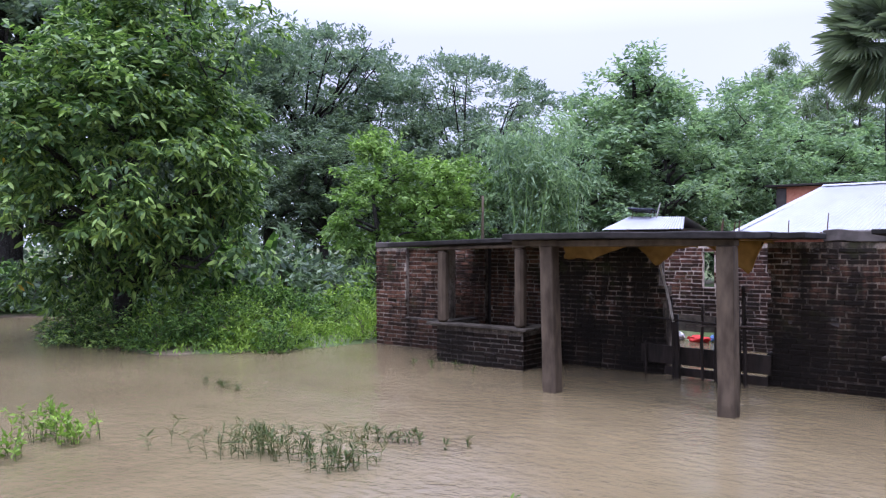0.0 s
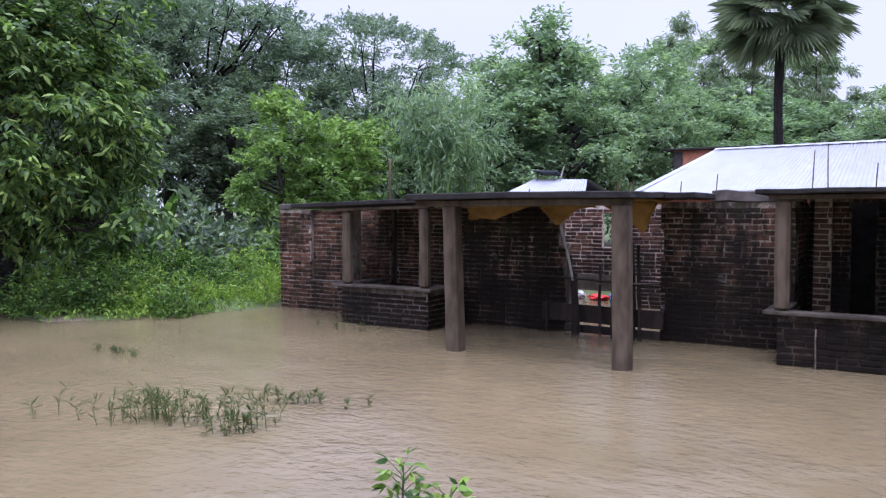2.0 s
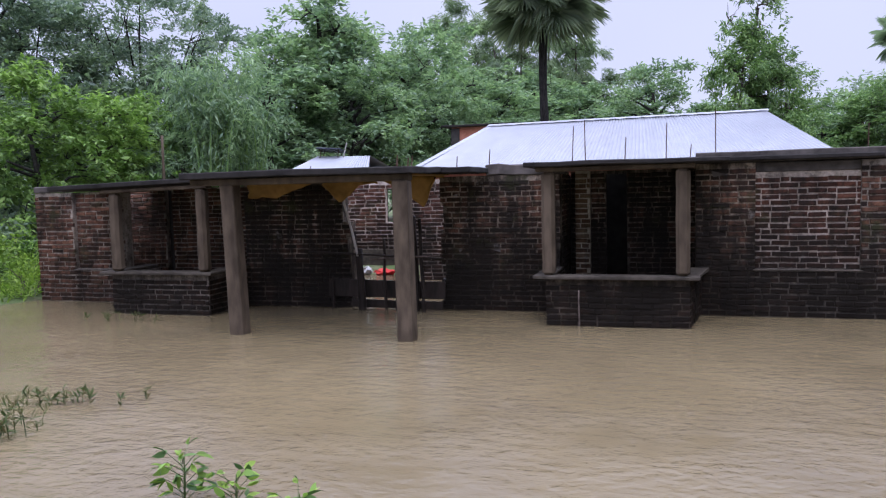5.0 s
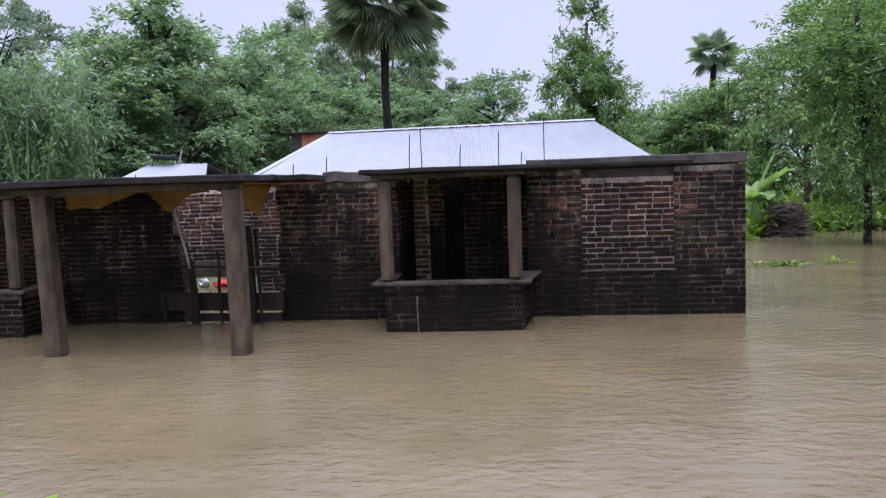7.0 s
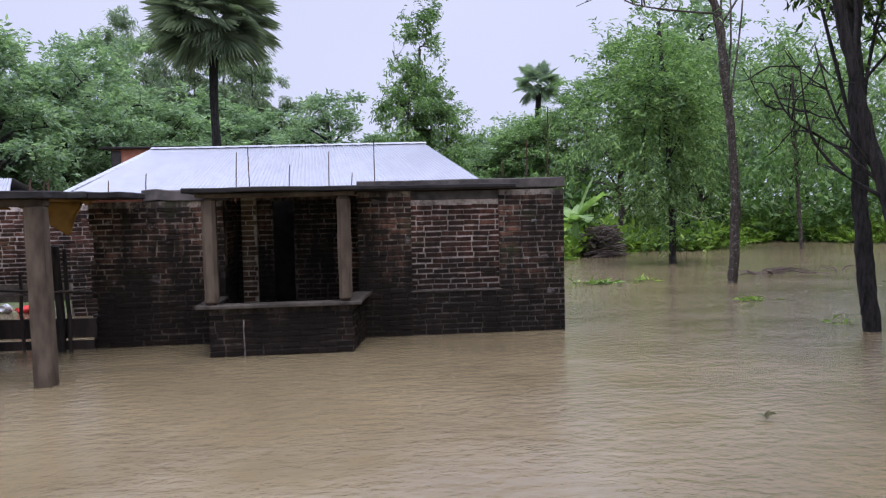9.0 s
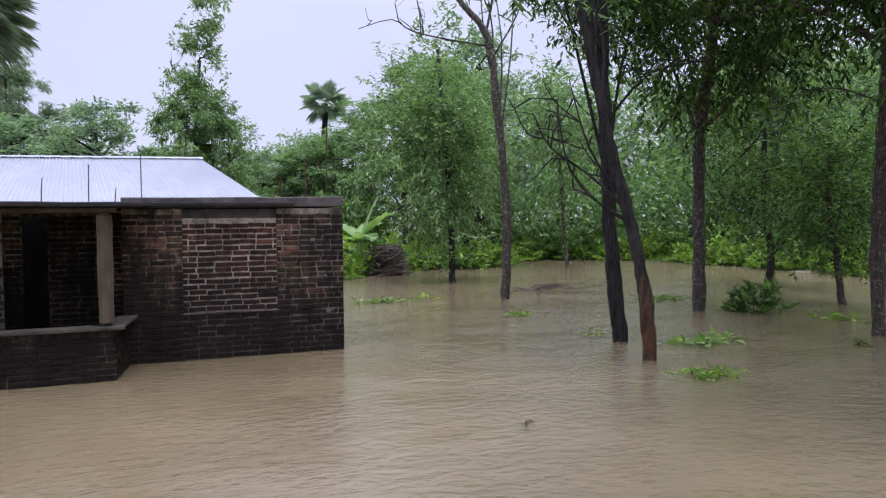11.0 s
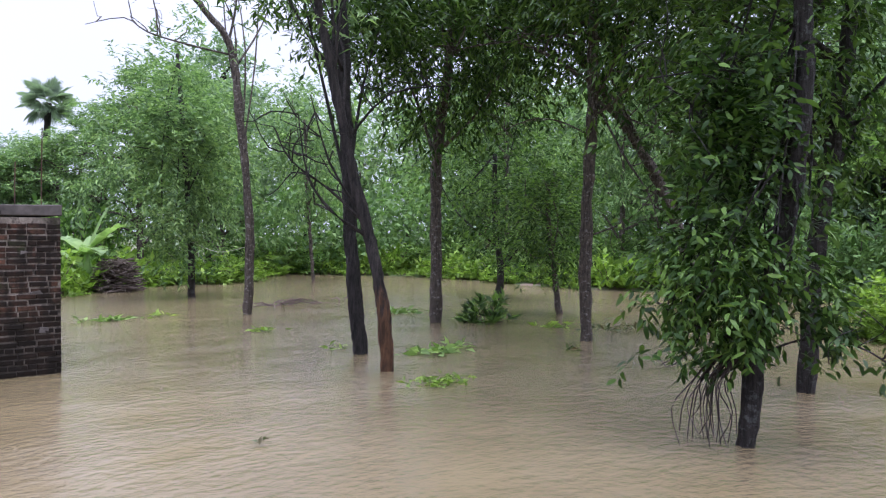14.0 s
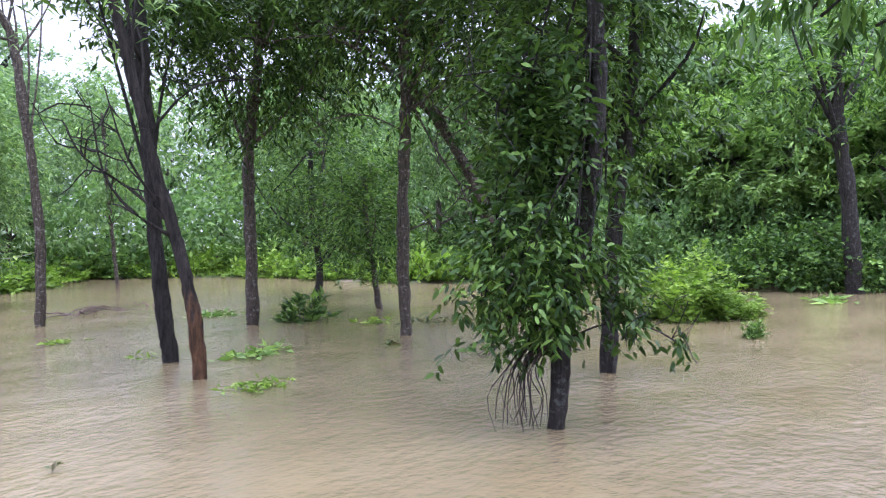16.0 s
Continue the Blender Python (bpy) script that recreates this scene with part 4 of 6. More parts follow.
tree("broadleaf_tree", broad, "dense broadleaf tree with drooping bright leaves over the flood", stand(-16.2, 8.7, 0, 20))

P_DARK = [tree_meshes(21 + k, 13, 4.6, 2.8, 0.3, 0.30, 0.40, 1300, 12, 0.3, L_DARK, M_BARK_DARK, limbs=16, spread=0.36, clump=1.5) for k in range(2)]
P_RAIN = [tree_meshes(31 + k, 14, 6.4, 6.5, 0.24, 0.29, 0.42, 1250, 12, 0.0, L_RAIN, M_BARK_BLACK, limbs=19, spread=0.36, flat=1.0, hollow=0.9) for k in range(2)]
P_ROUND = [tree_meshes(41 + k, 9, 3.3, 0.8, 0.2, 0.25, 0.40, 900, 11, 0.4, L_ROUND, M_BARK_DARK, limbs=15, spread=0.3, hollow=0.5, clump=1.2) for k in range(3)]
P_LIGHT = [tree_meshes(51 + k, 5.4, 2.1, 0.5, 0.11, 0.22, 0.42, 520, 12, 0.35, L_LIGHT, M_BARK_DARK, limbs=12, spread=0.24) for k in range(2)]
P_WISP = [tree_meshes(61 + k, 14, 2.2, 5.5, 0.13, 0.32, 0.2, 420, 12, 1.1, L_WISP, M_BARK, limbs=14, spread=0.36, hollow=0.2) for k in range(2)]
P_ACACIA = [tree_meshes(71 + k, 9, 2.3, 1.3, 0.13, 0.23, 0.30, 640, 12, 0.75, L_ACACIA, M_BARK, limbs=16, spread=0.32) for k in range(4)]

FOREST = [
    # bearing, distance, prototypes, index, size, tall
    (-63, 31, P_DARK, 0, 1.0, 1.1), (-55.5, 33, P_DARK, 1, 0.7, 0.95), (-58.5, 35, P_DARK, 0, 0.8, 1.1), (-68, 33, P_DARK, 1, 1.0, 1.1), (-69, 30, P_DARK, 0, 1.0, 1.0), (-52, 40, P_DARK, 1, 0.85, 0.98), (-46, 41, P_DARK, 0, 0.85, 0.92), (-41, 43, P_DARK, 1, 0.85, 0.85), (-36, 44, P_DARK, 0, 0.8, 0.88), (-31, 43, P_DARK, 1, 0.75, 0.85), (-26.9, 34.5, P_ROUND, 1, 1.15, 0.85), (-24, 34, P_ROUND, 2, 1.05, 0.98), (-17.5, 42, P_ROUND, 1, 1.25, 0.95), (-11, 43, P_ROUND, 0, 1.2, 0.75), (-7, 45, P_ROUND, 1, 1.2, 0.7), (-14.6, 39, P_ROUND, 2, 1.1, 0.78),
    (-48, 36, P_DARK, 0, 0.75, 0.75), (-44, 37, P_DARK, 1, 0.7, 0.72),
    (-39, 38, P_DARK, 0, 0.7, 0.68), (-34, 40, P_DARK, 1, 0.68, 0.7), (-49.2, 44, P_RAIN, 0, 0.98, 1.06), (-44.2, 48, P_RAIN, 1, 0.8, 1.1), (-37.4, 50, P_RAIN, 1, 0.9, 1.14), (-55, 45, P_RAIN, 1, 1.0, 1.1),
    (-44.2, 25, P_LIGHT, 0, 1.0, 1.0), (-40.8, 26, P_LIGHT, 1, 0.95, 0.92), (-37.5, 28, P_LIGHT, 0, 0.95, 0.95), (-35.2, 27, P_ROUND, 2, 0.5, 1.0),
    (-25.4, 33, P_ROUND, 0, 1.15, 0.96), (-23.5, 31, P_ROUND, 1, 0.9, 0.8), (-29.2, 30, P_ROUND, 2, 0.85, 0.85), (-19.3, 35, P_ROUND, 2, 0.95, 0.98), (-16.3, 36, P_ROUND, 0, 0.85, 0.95), (-21.5, 40, P_DARK, 1, 0.6, 0.95),
    (-13.2, 40, P_ROUND, 1, 0.95, 0.78), (-9.3, 42, P_ROUND, 2, 0.9, 0.7), (-5, 44, P_ROUND, 0, 0.95, 0.68), (-1.4, 38, P_ROUND, 1, 0.85, 0.98), (2.4, 44, P_ROUND, 2, 0.9, 0.75),
    (-15.4, 58, P_WISP, 0, 1.0, 1.2), (-11.8, 50, P_WISP, 1, 0.95, 0.95), (-8.0, 52, P_WISP, 0, 0.95, 0.9), (-6.2, 54, P_WISP, 1, 1.0, 0.86), (-33.5, 56, P_WISP, 1, 1.0, 1.12), (-13.5, 54, P_WISP, 1, 0.9, 0.85), (-4.2, 52, P_WISP, 0, 0.85, 0.8), (-14.2, 50, P_WISP, 0, 1.0, 0.95), (-12.6, 47, P_WISP, 1, 1.0, 0.92), (-10.6, 49, P_WISP, 0, 1.0, 0.9), (-9.0, 47, P_WISP, 1, 1.0, 0.95), (-7.2, 49, P_WISP, 0, 1.0, 0.95), (-16.5, 52, P_WISP, 1, 1.0, 1.0), (-2.8, 54, P_WISP, 1, 0.9, 0.8),
    (5.0, 38, P_ACACIA, 0, 1.0, 1.32), (4.0, 37, P_ACACIA, 2, 0.8, 1.25), (6.0, 37.5, P_ACACIA, 3, 0.8, 1.1), (7.0, 40, P_ACACIA, 1, 1.0, 0.8), (10.0, 60, P_ROUND, 0, 1.15, 0.7), (11.6, 45, P_ACACIA, 2, 1.1, 0.6), (14.5, 44, P_ACACIA, 3, 1.2, 0.66), (17.0, 42, P_ACACIA, 0, 1.2, 0.72), (13.0, 45, P_ACACIA, 1, 1.15, 0.68), (15.6, 48, P_ACACIA, 2, 1.25, 0.78), (12.0, 50, P_ROUND, 2, 1.0, 0.8), (9.0, 46, P_ROUND, 1, 0.9, 0.65),
    (64, 33, P_ROUND, 0, 1.0, 1.0), (68.5, 34, P_ROUND, 1, 1.0, 1.05), (72, 33, P_ROUND, 2, 1.0, 1.0), (76, 33, P_ROUND, 0, 1.05, 1.0), (79.5, 34, P_ROUND, 1, 1.0, 1.1), (83, 33, P_ROUND, 2, 1.05, 1.0), (87, 34, P_ROUND, 0, 1.0, 1.0), (70, 31, P_LIGHT, 0, 1.3, 1.0), (73.5, 30, P_LIGHT, 1, 1.2, 1.0), (77, 29.5, P_LIGHT, 0, 1.25, 1.1), (80.5, 30, P_LIGHT, 1, 1.3, 1.1), (84, 29, P_LIGHT, 0, 1.3, 1.0), (66.5, 32, P_LIGHT, 1, 1.2, 0.9), (75, 34, P_LIGHT, 1, 1.5, 1.2), (82, 34, P_LIGHT, 0, 1.5, 1.2), (87, 31, P_LIGHT, 1, 1.3, 1.1),
    (19.5, 34, P_ACACIA, 1, 1.1, 0.95), (21.5, 44, P_ACACIA, 3, 1.2, 1.05), (23.0, 36, P_ACACIA, 2, 1.1, 0.95),
]
for bearing, far, kind, k, size, tall in FOREST:
    x, y = spot(bearing, far)
    kinds = {id(P_DARK): ("dark_tree", "tall dense dark green tree at the edge of the village"), id(P_RAIN): ("rain_tree", "wide umbrella-crowned tree with dark spreading limbs"),
             id(P_ROUND): ("leafy_tree", "full round green tree behind the houses"), id(P_LIGHT): ("young_tree", "young tree with bright green leaves"),
             id(P_WISP): ("eucalyptus_tree", "tall thin pale tree with wispy foliage"), id(P_ACACIA): ("acacia_tree", "slender tree with narrow drooping leaves")}[id(kind)]
    tree(kinds[0], kind[k], kinds[1], stand(x, y, max(at_ground(x, y), -0.6), (bearing * 47 + far * 13) % 360, size, tall), "village trees")

# the flooded grove
rng = random.Random(5)
for k in range(46):
    bearing, far = 24 + 66 * ((k * 0.618) % 1), 33 + 19 * rng.random()
    x, y = spot(bearing, far)
    if shore_distance(np.array([x]), np.array([y]))[0] > -1.2:
        continue
    kind = P_ACACIA[k % 4] if k % 3 else P_ROUND[k % 3]
    tree("acacia_tree" if k % 3 else "leafy_tree", kind, "slender tree with narrow drooping leaves in the grove" if k % 3 else "full green tree at the back of the grove",
         stand(x, y, max(at_ground(x, y), -0.6), k * 77, rng.uniform(0.95, 1.3), rng.uniform(0.95, 1.25)), "grove trees")


def trunk_tree(name, label, path, r0, r1, barkmat, tufts, crown, leaf, width, per, droop, leafmat, seed, limbs=8, spread=0.3, branches=(), lobes=(), full=False):
    """A tree on a given trunk line; crown: middle and radii of its foliage."""
    rng = np.random.default_rng(seed)
    ob = thing(name, label, "tree", pose(path[0][0], path[0][1], 0), "grove trees")
    o = Vector((path[0][0], path[0][1], 0))
    pts = smooth_path([Vector(p) - o for p in path], 9)
    bm = bmesh.new()
    n = len(pts)
    tube(bm, pts, [r0 + (r1 - r0) * k / (n - 1) for k in range(n)], 14)
    # knots, ridges and swellings of the bark
    for v in bm.verts:
        q = v.co + o
        v.co += noise.noise_vector(Vector((q.x * 4, q.y * 4, q.z * 2.2))) * r0 * 0.3 + noise.noise_vector(Vector((q.x * 16, q.y * 16, q.z * 5))) * r0 * 0.16
    part("trunk", bm, barkmat, ob, smooth=True)
    c, rad = np.array(Vector(crown[0]) - o), np.array(crown[1])
    tips = []
    for k in range(limbs):
        p = pts[int(n * rng.uniform(0.45, 0.98))]
        e = c + unit(rng.normal(size=(1, 3)))[0] * rad * 0.8
        m = (np.array(p) + e) / 2 + rng.normal(size=3) * 0.15
        bm = bmesh.new()
        tube(bm, smooth_path([p, m, e], 3), np.linspace(0.016 if full else r1 * 0.5, 0.006 if full else 0.012, 7), 5, k)
        part("branch", bm, barkmat, ob, smooth=True)
        tips += [m, e]
    for br in branches:
        q = smooth_path([Vector(b) - o for b in br[0]], 3)
        bm = bmesh.new()
        tube(bm, q, np.linspace(br[1], 0.008, len(q)), 5, 3)
        limb = part("branch", bm, barkmat, ob, smooth=True)
        for j in range(8):
            a = np.array(q[int(rng.uniform(0.3, 0.95) * len(q))])
            e = a + unit(rng.normal(size=(1, 3)))[0] * rng.uniform(0.35, 0.8) * min(1.0, br[1] / 0.022) + np.array([0, 0, 0.1])
            bm = bmesh.new()
            tube(bm, smooth_path([a, (a + e) / 2 + rng.normal(size=3) * 0.08, e, e + rng.normal(size=3) * 0.15], 2), np.linspace(br[1] * 0.5, 0.005, 7), 4, j)
            part("twig", bm, barkmat, limb)
    if tufts:
        d = unit(rng.normal(size=(tufts, 3))) * (0.25 + 0.75 * rng.random((tufts, 1)) ** 0.5)
        d *= 1 + 0.35 * np.sin(d[:, :1] * 5 + seed) * np.cos(d[:, 1:2] * 4)
        cc = c + d * rad
        k = tufts // 3
        tips = np.array(tips)
        cc[:k] = tips[rng.integers(0, len(tips), k)] + rng.normal(size=(k, 3)) * spread * 1.5
        cc[:, 2] = np.maximum(cc[:, 2], 0.55 + 0.3 * rng.random(tufts))
        for lc, lr, ln in lobes:
            extra = np.array(Vector(lc) - o) + unit(rng.normal(size=(ln, 3))) * rng.random((ln, 1)) ** 0.45 * np.array(lr)
            cc = np.concatenate([cc, extra])
        base, way = clustered(cc, per, spread, rng, unit(cc - c), droop, 0.15)
        part("crown", leaves_mesh("crown", base, way, leaf, width, leafmat, rng, full=full), None, ob)
    return ob


def far_leaves(name, label, bearings, distances, n, leaf, heights, mat, seed):
    """Distant woods, nobody could count them: foliage filling an uneven belt."""
    rng = np.random.default_rng(seed)
    b = rng.uniform(*bearings, n)
    d = rng.uniform(*distances, n)
    top = heights[0] + (heights[1] - heights[0]) * (0.5 + 0.28 * np.sin(b * 0.9 + seed) + 0.2 * np.sin(b * 2.3 + d) + 0.12 * np.sin(b * 6.1))
    z = 0.2 + top * rng.random(n) ** 0.75
    x, y = 0.45 + d * np.sin(np.radians(b)), -0.15 + d * np.cos(np.radians(b))
    way = rng.normal(size=(n, 3))
    way[:, 2] -= 0.3
    return tagged(new(name, leaves_mesh(name, np.stack([x, y, z], axis=1), way, leaf, 0.5, mat, rng)), label, "woods", kind="stuff")


far_leaves("back_woods", "deep green wood closing the grove", (30, 95), (44, 50), 15000, 0.45, (8, 12), L_ACACIA, 604)
# pale leaves fill the sky gaps in place of rain haze
far_leaves("haze_fill_woods", "pale leaf belt standing in for haze behind the grove", (22, 96), (52, 58), 24000, 0.42, (9, 13), L_HAZED, 605)
# this belt's haze comes only from its greyed leaf tones
far_leaves("far_woods", "belt of distant trees with haze put into their leaf colour", (-80, 100), (58, 74), 40000, 0.48, (6, 9.5), L_HAZED, 601)
far_leaves("grove_undergrowth", "green tangle of undergrowth behind the grove", (24, 95), (38, 46), 24000, 0.40, (2.5, 6.0), L_BRUSH, 602)
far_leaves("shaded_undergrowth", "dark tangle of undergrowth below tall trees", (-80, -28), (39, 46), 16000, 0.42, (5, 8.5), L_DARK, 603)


trunk_tree("leaning_tree", "leaning tree with peeling reddish bark in the flood", [(7.58, 8.95, -0.6), (7.53, 9.02, 0.0), (7.50, 9.1, 1.0), (7.44, 9.39, 2.0), (7.29, 9.62, 3.05), (7.13, 9.85, 4.35), (6.98, 10.06, 5.5), (6.8, 10.2, 7.2)],
           0.105, 0.062, M_BARK_RED, 130, ((6.9, 10.6, 7.2), (1.9, 1.9, 1.7)), 0.2, 0.2, 12, 0.4, L_ACACIA, 101, 7, 0.3,
           [([(7.42, 9.4, 2.0), (7.0, 9.7, 2.35), (6.7, 9.9, 2.9), (6.6, 10.0, 3.8)], 0.034), ([(7.4, 9.45, 2.2), (7.0, 9.8, 2.7), (6.55, 10.1, 3.1), (6.35, 10.2, 3.5)], 0.03), ([(7.4, 9.5, 2.3), (6.95, 9.7, 3.1), (6.75, 9.9, 4.1)], 0.027)])
trunk_tree("black_tree", "black wet trunk standing in the flood", [(8.15, 10.6, -0.6), (8.13, 10.62, 0.0), (8.06, 10.66, 1.0), (8.0, 10.71, 2.0), (7.96, 10.73, 3.0), (7.93, 10.76, 4.1), (7.9, 10.78, 5.25), (7.85, 10.9, 7.2)],
           0.135, 0.075, M_BARK_BLACK, 150, ((8.2, 11.4, 7.2), (2.4, 2.2, 1.6)), 0.2, 0.28, 12, 0.5, L_NEAR, 102, 8, 0.32,
           [([(7.95, 10.75, 3.6), (8.6, 10.4, 4.4), (9.6, 10.0, 4.6)], 0.03)],
           [((9.7, 12.0, 6.2), (1.7, 1.7, 1.5), 280), ((8.6, 12.6, 7.0), (2.2, 2.0, 1.2), 170)])
trunk_tree("thin_tree", "tall thin grey tree with bare upper branches", [(9.5, 17.57, -0.6), (9.5, 17.57, 0.0), (9.55, 17.55, 2.3), (9.34, 17.65, 4.9), (9.16, 17.74, 6.6), (8.43, 18.06, 7.7), (8.0, 18.2, 8.8)],
           0.125, 0.06, M_BARK, 26, ((9.6, 17.9, 8.9), (1.3, 1.2, 0.9)), 0.2, 0.2, 10, 0.4, L_ACACIA, 103, 6, 0.3,
           [([(9.2, 17.7, 6.4), (8.3, 18.2, 6.6), (7.4, 18.45, 6.8), (6.9, 18.65, 7.1), (6.1, 18.9, 6.85)], 0.03), ([(9.1, 17.75, 6.7), (9.3, 17.7, 7.8), (9.2, 17.6, 8.8)], 0.04), ([(7.6, 18.4, 6.75), (7.5, 18.4, 7.6), (7.0, 18.4, 8.4)], 0.02)])
trunk_tree("straight_tree", "straight grey tree trunk with a hanging crown", [(12.08, 13.35, -0.6), (12.1, 13.37, 0.0), (12.1, 13.37, 2.0), (12.11, 13.36, 3.9), (12.3, 13.2, 5.8), (12.4, 13.1, 7.5)],
           0.135, 0.10, M_BARK, 700, ((12.6, 13.2, 6.4), (2.6, 2.4, 2.3)), 0.2, 0.3, 13, 0.8, L_NEAR, 104, 10, 0.32, (),
           # extra high foliage, mostly out of view, added to darken the grove
           [((13.4, 13.4, 8.2), (4.0, 4.0, 1.3), 900)])
trunk_tree("mottled_tree", "mottled grey tree trunk with forked upper limbs", [(12.4, 9.2, -0.6), (12.39, 9.23, 0.0), (12.36, 9.25, 2.0), (12.43, 9.18, 4.0), (12.44, 9.17, 6.1), (12.5, 9.1, 8.0)],
           0.125, 0.08, M_BARK, 640, ((12.9, 9.0, 6.6), (2.7, 2.8, 2.0)), 0.2, 0.3, 12, 0.7, L_NEAR, 105, 9, 0.34,
           [([(12.43, 9.18, 4.9), (11.9, 9.9, 5.5), (11.4, 10.5, 5.75), (10.4, 11.4, 5.5)], 0.05), ([(12.4, 9.2, 4.8), (12.7, 8.7, 3.6), (13.0, 8.3, 2.8), (12.9, 8.0, 2.2)], 0.03), ([(12.4, 9.2, 2.0), (12.8, 8.6, 2.3), (13.2, 8.2, 2.9)], 0.02),
            ([(12.43, 9.18, 4.6), (12.75, 8.6, 4.2), (13.1, 7.9, 3.9), (13.3, 7.2, 3.8)], 0.03), ([(12.43, 9.18, 5.2), (12.8, 8.5, 5.0), (13.2, 7.7, 4.7), (13.6, 6.9, 4.2)], 0.028), ([(12.42, 9.2, 3.9), (12.1, 9.7, 4.2), (11.8, 10.2, 4.25), (11.5, 10.8, 4.0)], 0.02)],
           # wide upper leaf mass added only to cut sky light below
           [((13.2, 9.0, 8.0), (3.8, 3.8, 1.4), 950)])
trunk_tree("slanting_tree", "slanting grey trunk behind the grove", [(15.6, 8.5, -0.6), (15.4, 8.8, 1.0), (15.03, 9.21, 2.7), (14.56, 9.9, 4.3), (13.97, 10.65, 5.8), (13.5, 11.2, 7)],
           0.13, 0.08, M_BARK, 160, ((13.6, 11.2, 7.2), (2.2, 2.2, 1.6)), 0.22, 0.22, 12, 0.7, L_NEAR, 106, 7, 0.34)
trunk_tree("small_tree", "small tree with a drooping round crown in the flood", [(15.9, 12.8, -0.6), (15.83, 12.91, 0.0), (15.74, 13.0, 1.0), (15.6, 13.1, 2.2), (15.6, 13.1, 3.4)],
           0.09, 0.05, M_BARK, 420, ((15.6, 13.1, 2.5), (1.5, 1.5, 1.6)), 0.16, 0.36, 14, 0.4, L_MID, 107, 8, 0.28)
trunk_tree("crooked_tree", "crooked trunk among the grove", [(17.6, 16.9, -0.6), (17.57, 16.9, 0.0), (17.62, 16.85, 1.0), (17.49, 16.98, 2.3), (17.5, 17, 4.5)],
           0.12, 0.07, M_BARK_DARK, 520, ((17.6, 17.0, 4.6), (2.6, 2.6, 3.0)), 0.18, 0.36, 14, 0.4, L_MID, 108, 9, 0.34, (),
           # added top canopy that shades the back of the grove
           [((18.0, 17.0, 8.4), (3.6, 3.6, 1.6), 300)])
trunk_tree("bushy_tree", "bushy tree with narrow drooping leaves at the bank", [(10.55, 23.5, -0.6), (10.52, 23.47, 0.0), (10.49, 23.49, 2.0), (10.3, 23.55, 5.0), (10.15, 23.6, 7.6)],
           0.14, 0.05, M_BARK_DARK, 1150, ((10.3, 23.6, 4.5), (2.1, 2.1, 3.7)), 0.19, 0.36, 14, 0.4, L_ACACIA, 109, 16, 0.3)
trunk_tree("thin_far_tree", "thin pale trunk at the back of the grove", [(17.75, 28.2, -0.2), (17.73, 28.19, 0.1), (17.58, 28.28, 2.8), (17.42, 28.37, 6.8)],
           0.09, 0.05, M_BARK, 400, ((17.4, 28.4, 6.0), (2.2, 2.2, 3.2)), 0.22, 0.36, 12, 0.7, L_ACACIA, 110, 8, 0.36)
trunk_tree("bank_tree", "leaning trunk at the far bank", [(24.7, 3.3, -0.2), (24.58, 3.46, 2.8), (24.54, 3.72, 5.0), (24.57, 3.57, 7.1)],
           0.22, 0.14, M_BARK_DARK, 300, ((25.2, 4.5, 6.5), (3.0, 3.0, 2.4)), 0.26, 0.3, 13, 0.6, L_MID, 111, 8, 0.4)
# the two trees standing closest
trunk_tree("leafy_near_tree", "mottled trunk wrapped in long drooping green leaves", [(7.75, 3.6, -0.6), (7.77, 3.54, 0.0), (7.87, 3.47, 1.1), (7.98, 3.25, 2.3), (8.03, 3.13, 3.55), (8.01, 3.17, 4.3), (8.0, 3.2, 6.0)],
           0.085, 0.085, M_BARK_DARK, 330, ((7.64, 3.78, 1.7), (0.66, 0.82, 0.85)), 0.13, 0.34, 12, 0.75, L_NEAR, 121, 20, 0.2,
           [([(7.85, 3.5, 1.0), (7.6, 3.9, 1.1), (7.4, 4.3, 1.35)], 0.02), ([(7.9, 3.45, 0.9), (8.1, 3.1, 1.05), (8.3, 2.75, 1.0), (8.4, 2.5, 0.85)], 0.012), ([(7.98, 3.25, 2.3), (7.7, 3.7, 2.8), (7.5, 4.0, 3.3), (7.3, 4.2, 3.5)], 0.018),
            ([(8.03, 3.13, 3.4), (7.6, 3.7, 3.6), (7.2, 4.3, 3.55)], 0.016)],
           [((7.72, 3.72, 3.1), (0.5, 0.62, 0.95), 230), ((7.8, 3.6, 1.1), (0.25, 0.35, 0.3), 26), ((8.12, 3.0, 1.2), (0.15, 0.26, 0.5), 30), ((8.38, 2.52, 0.85), (0.1, 0.12, 0.08), 4), ((7.8, 3.6, 4.8), (0.9, 1.0, 0.7), 120)], True)
near_roots = thing("hanging_roots", "thin dark brown roots and twigs hanging to the water", "roots", pose(7.62, 3.78, 0))
root_rng = random.Random(31)
for k in range(20):
    bm = bmesh.new()
    x, y = root_rng.uniform(-0.2, 0.2), root_rng.uniform(-0.22, 0.34)
    sway = root_rng.uniform(-0.2, 0.2)
    tube(bm, smooth_path([(0.1 + x * 0.5, -0.12 + y * 0.5, 0.85), (x * 0.7 - sway * 0.3, y * 0.6, 0.6), (x + sway * 0.5, y, 0.32), (x + sway, y + sway, root_rng.uniform(-0.05, 0.12))], 3), np.linspace(0.009, 0.004, 10), 4, k)
    part("root", bm, M_WETWOOD, near_roots)
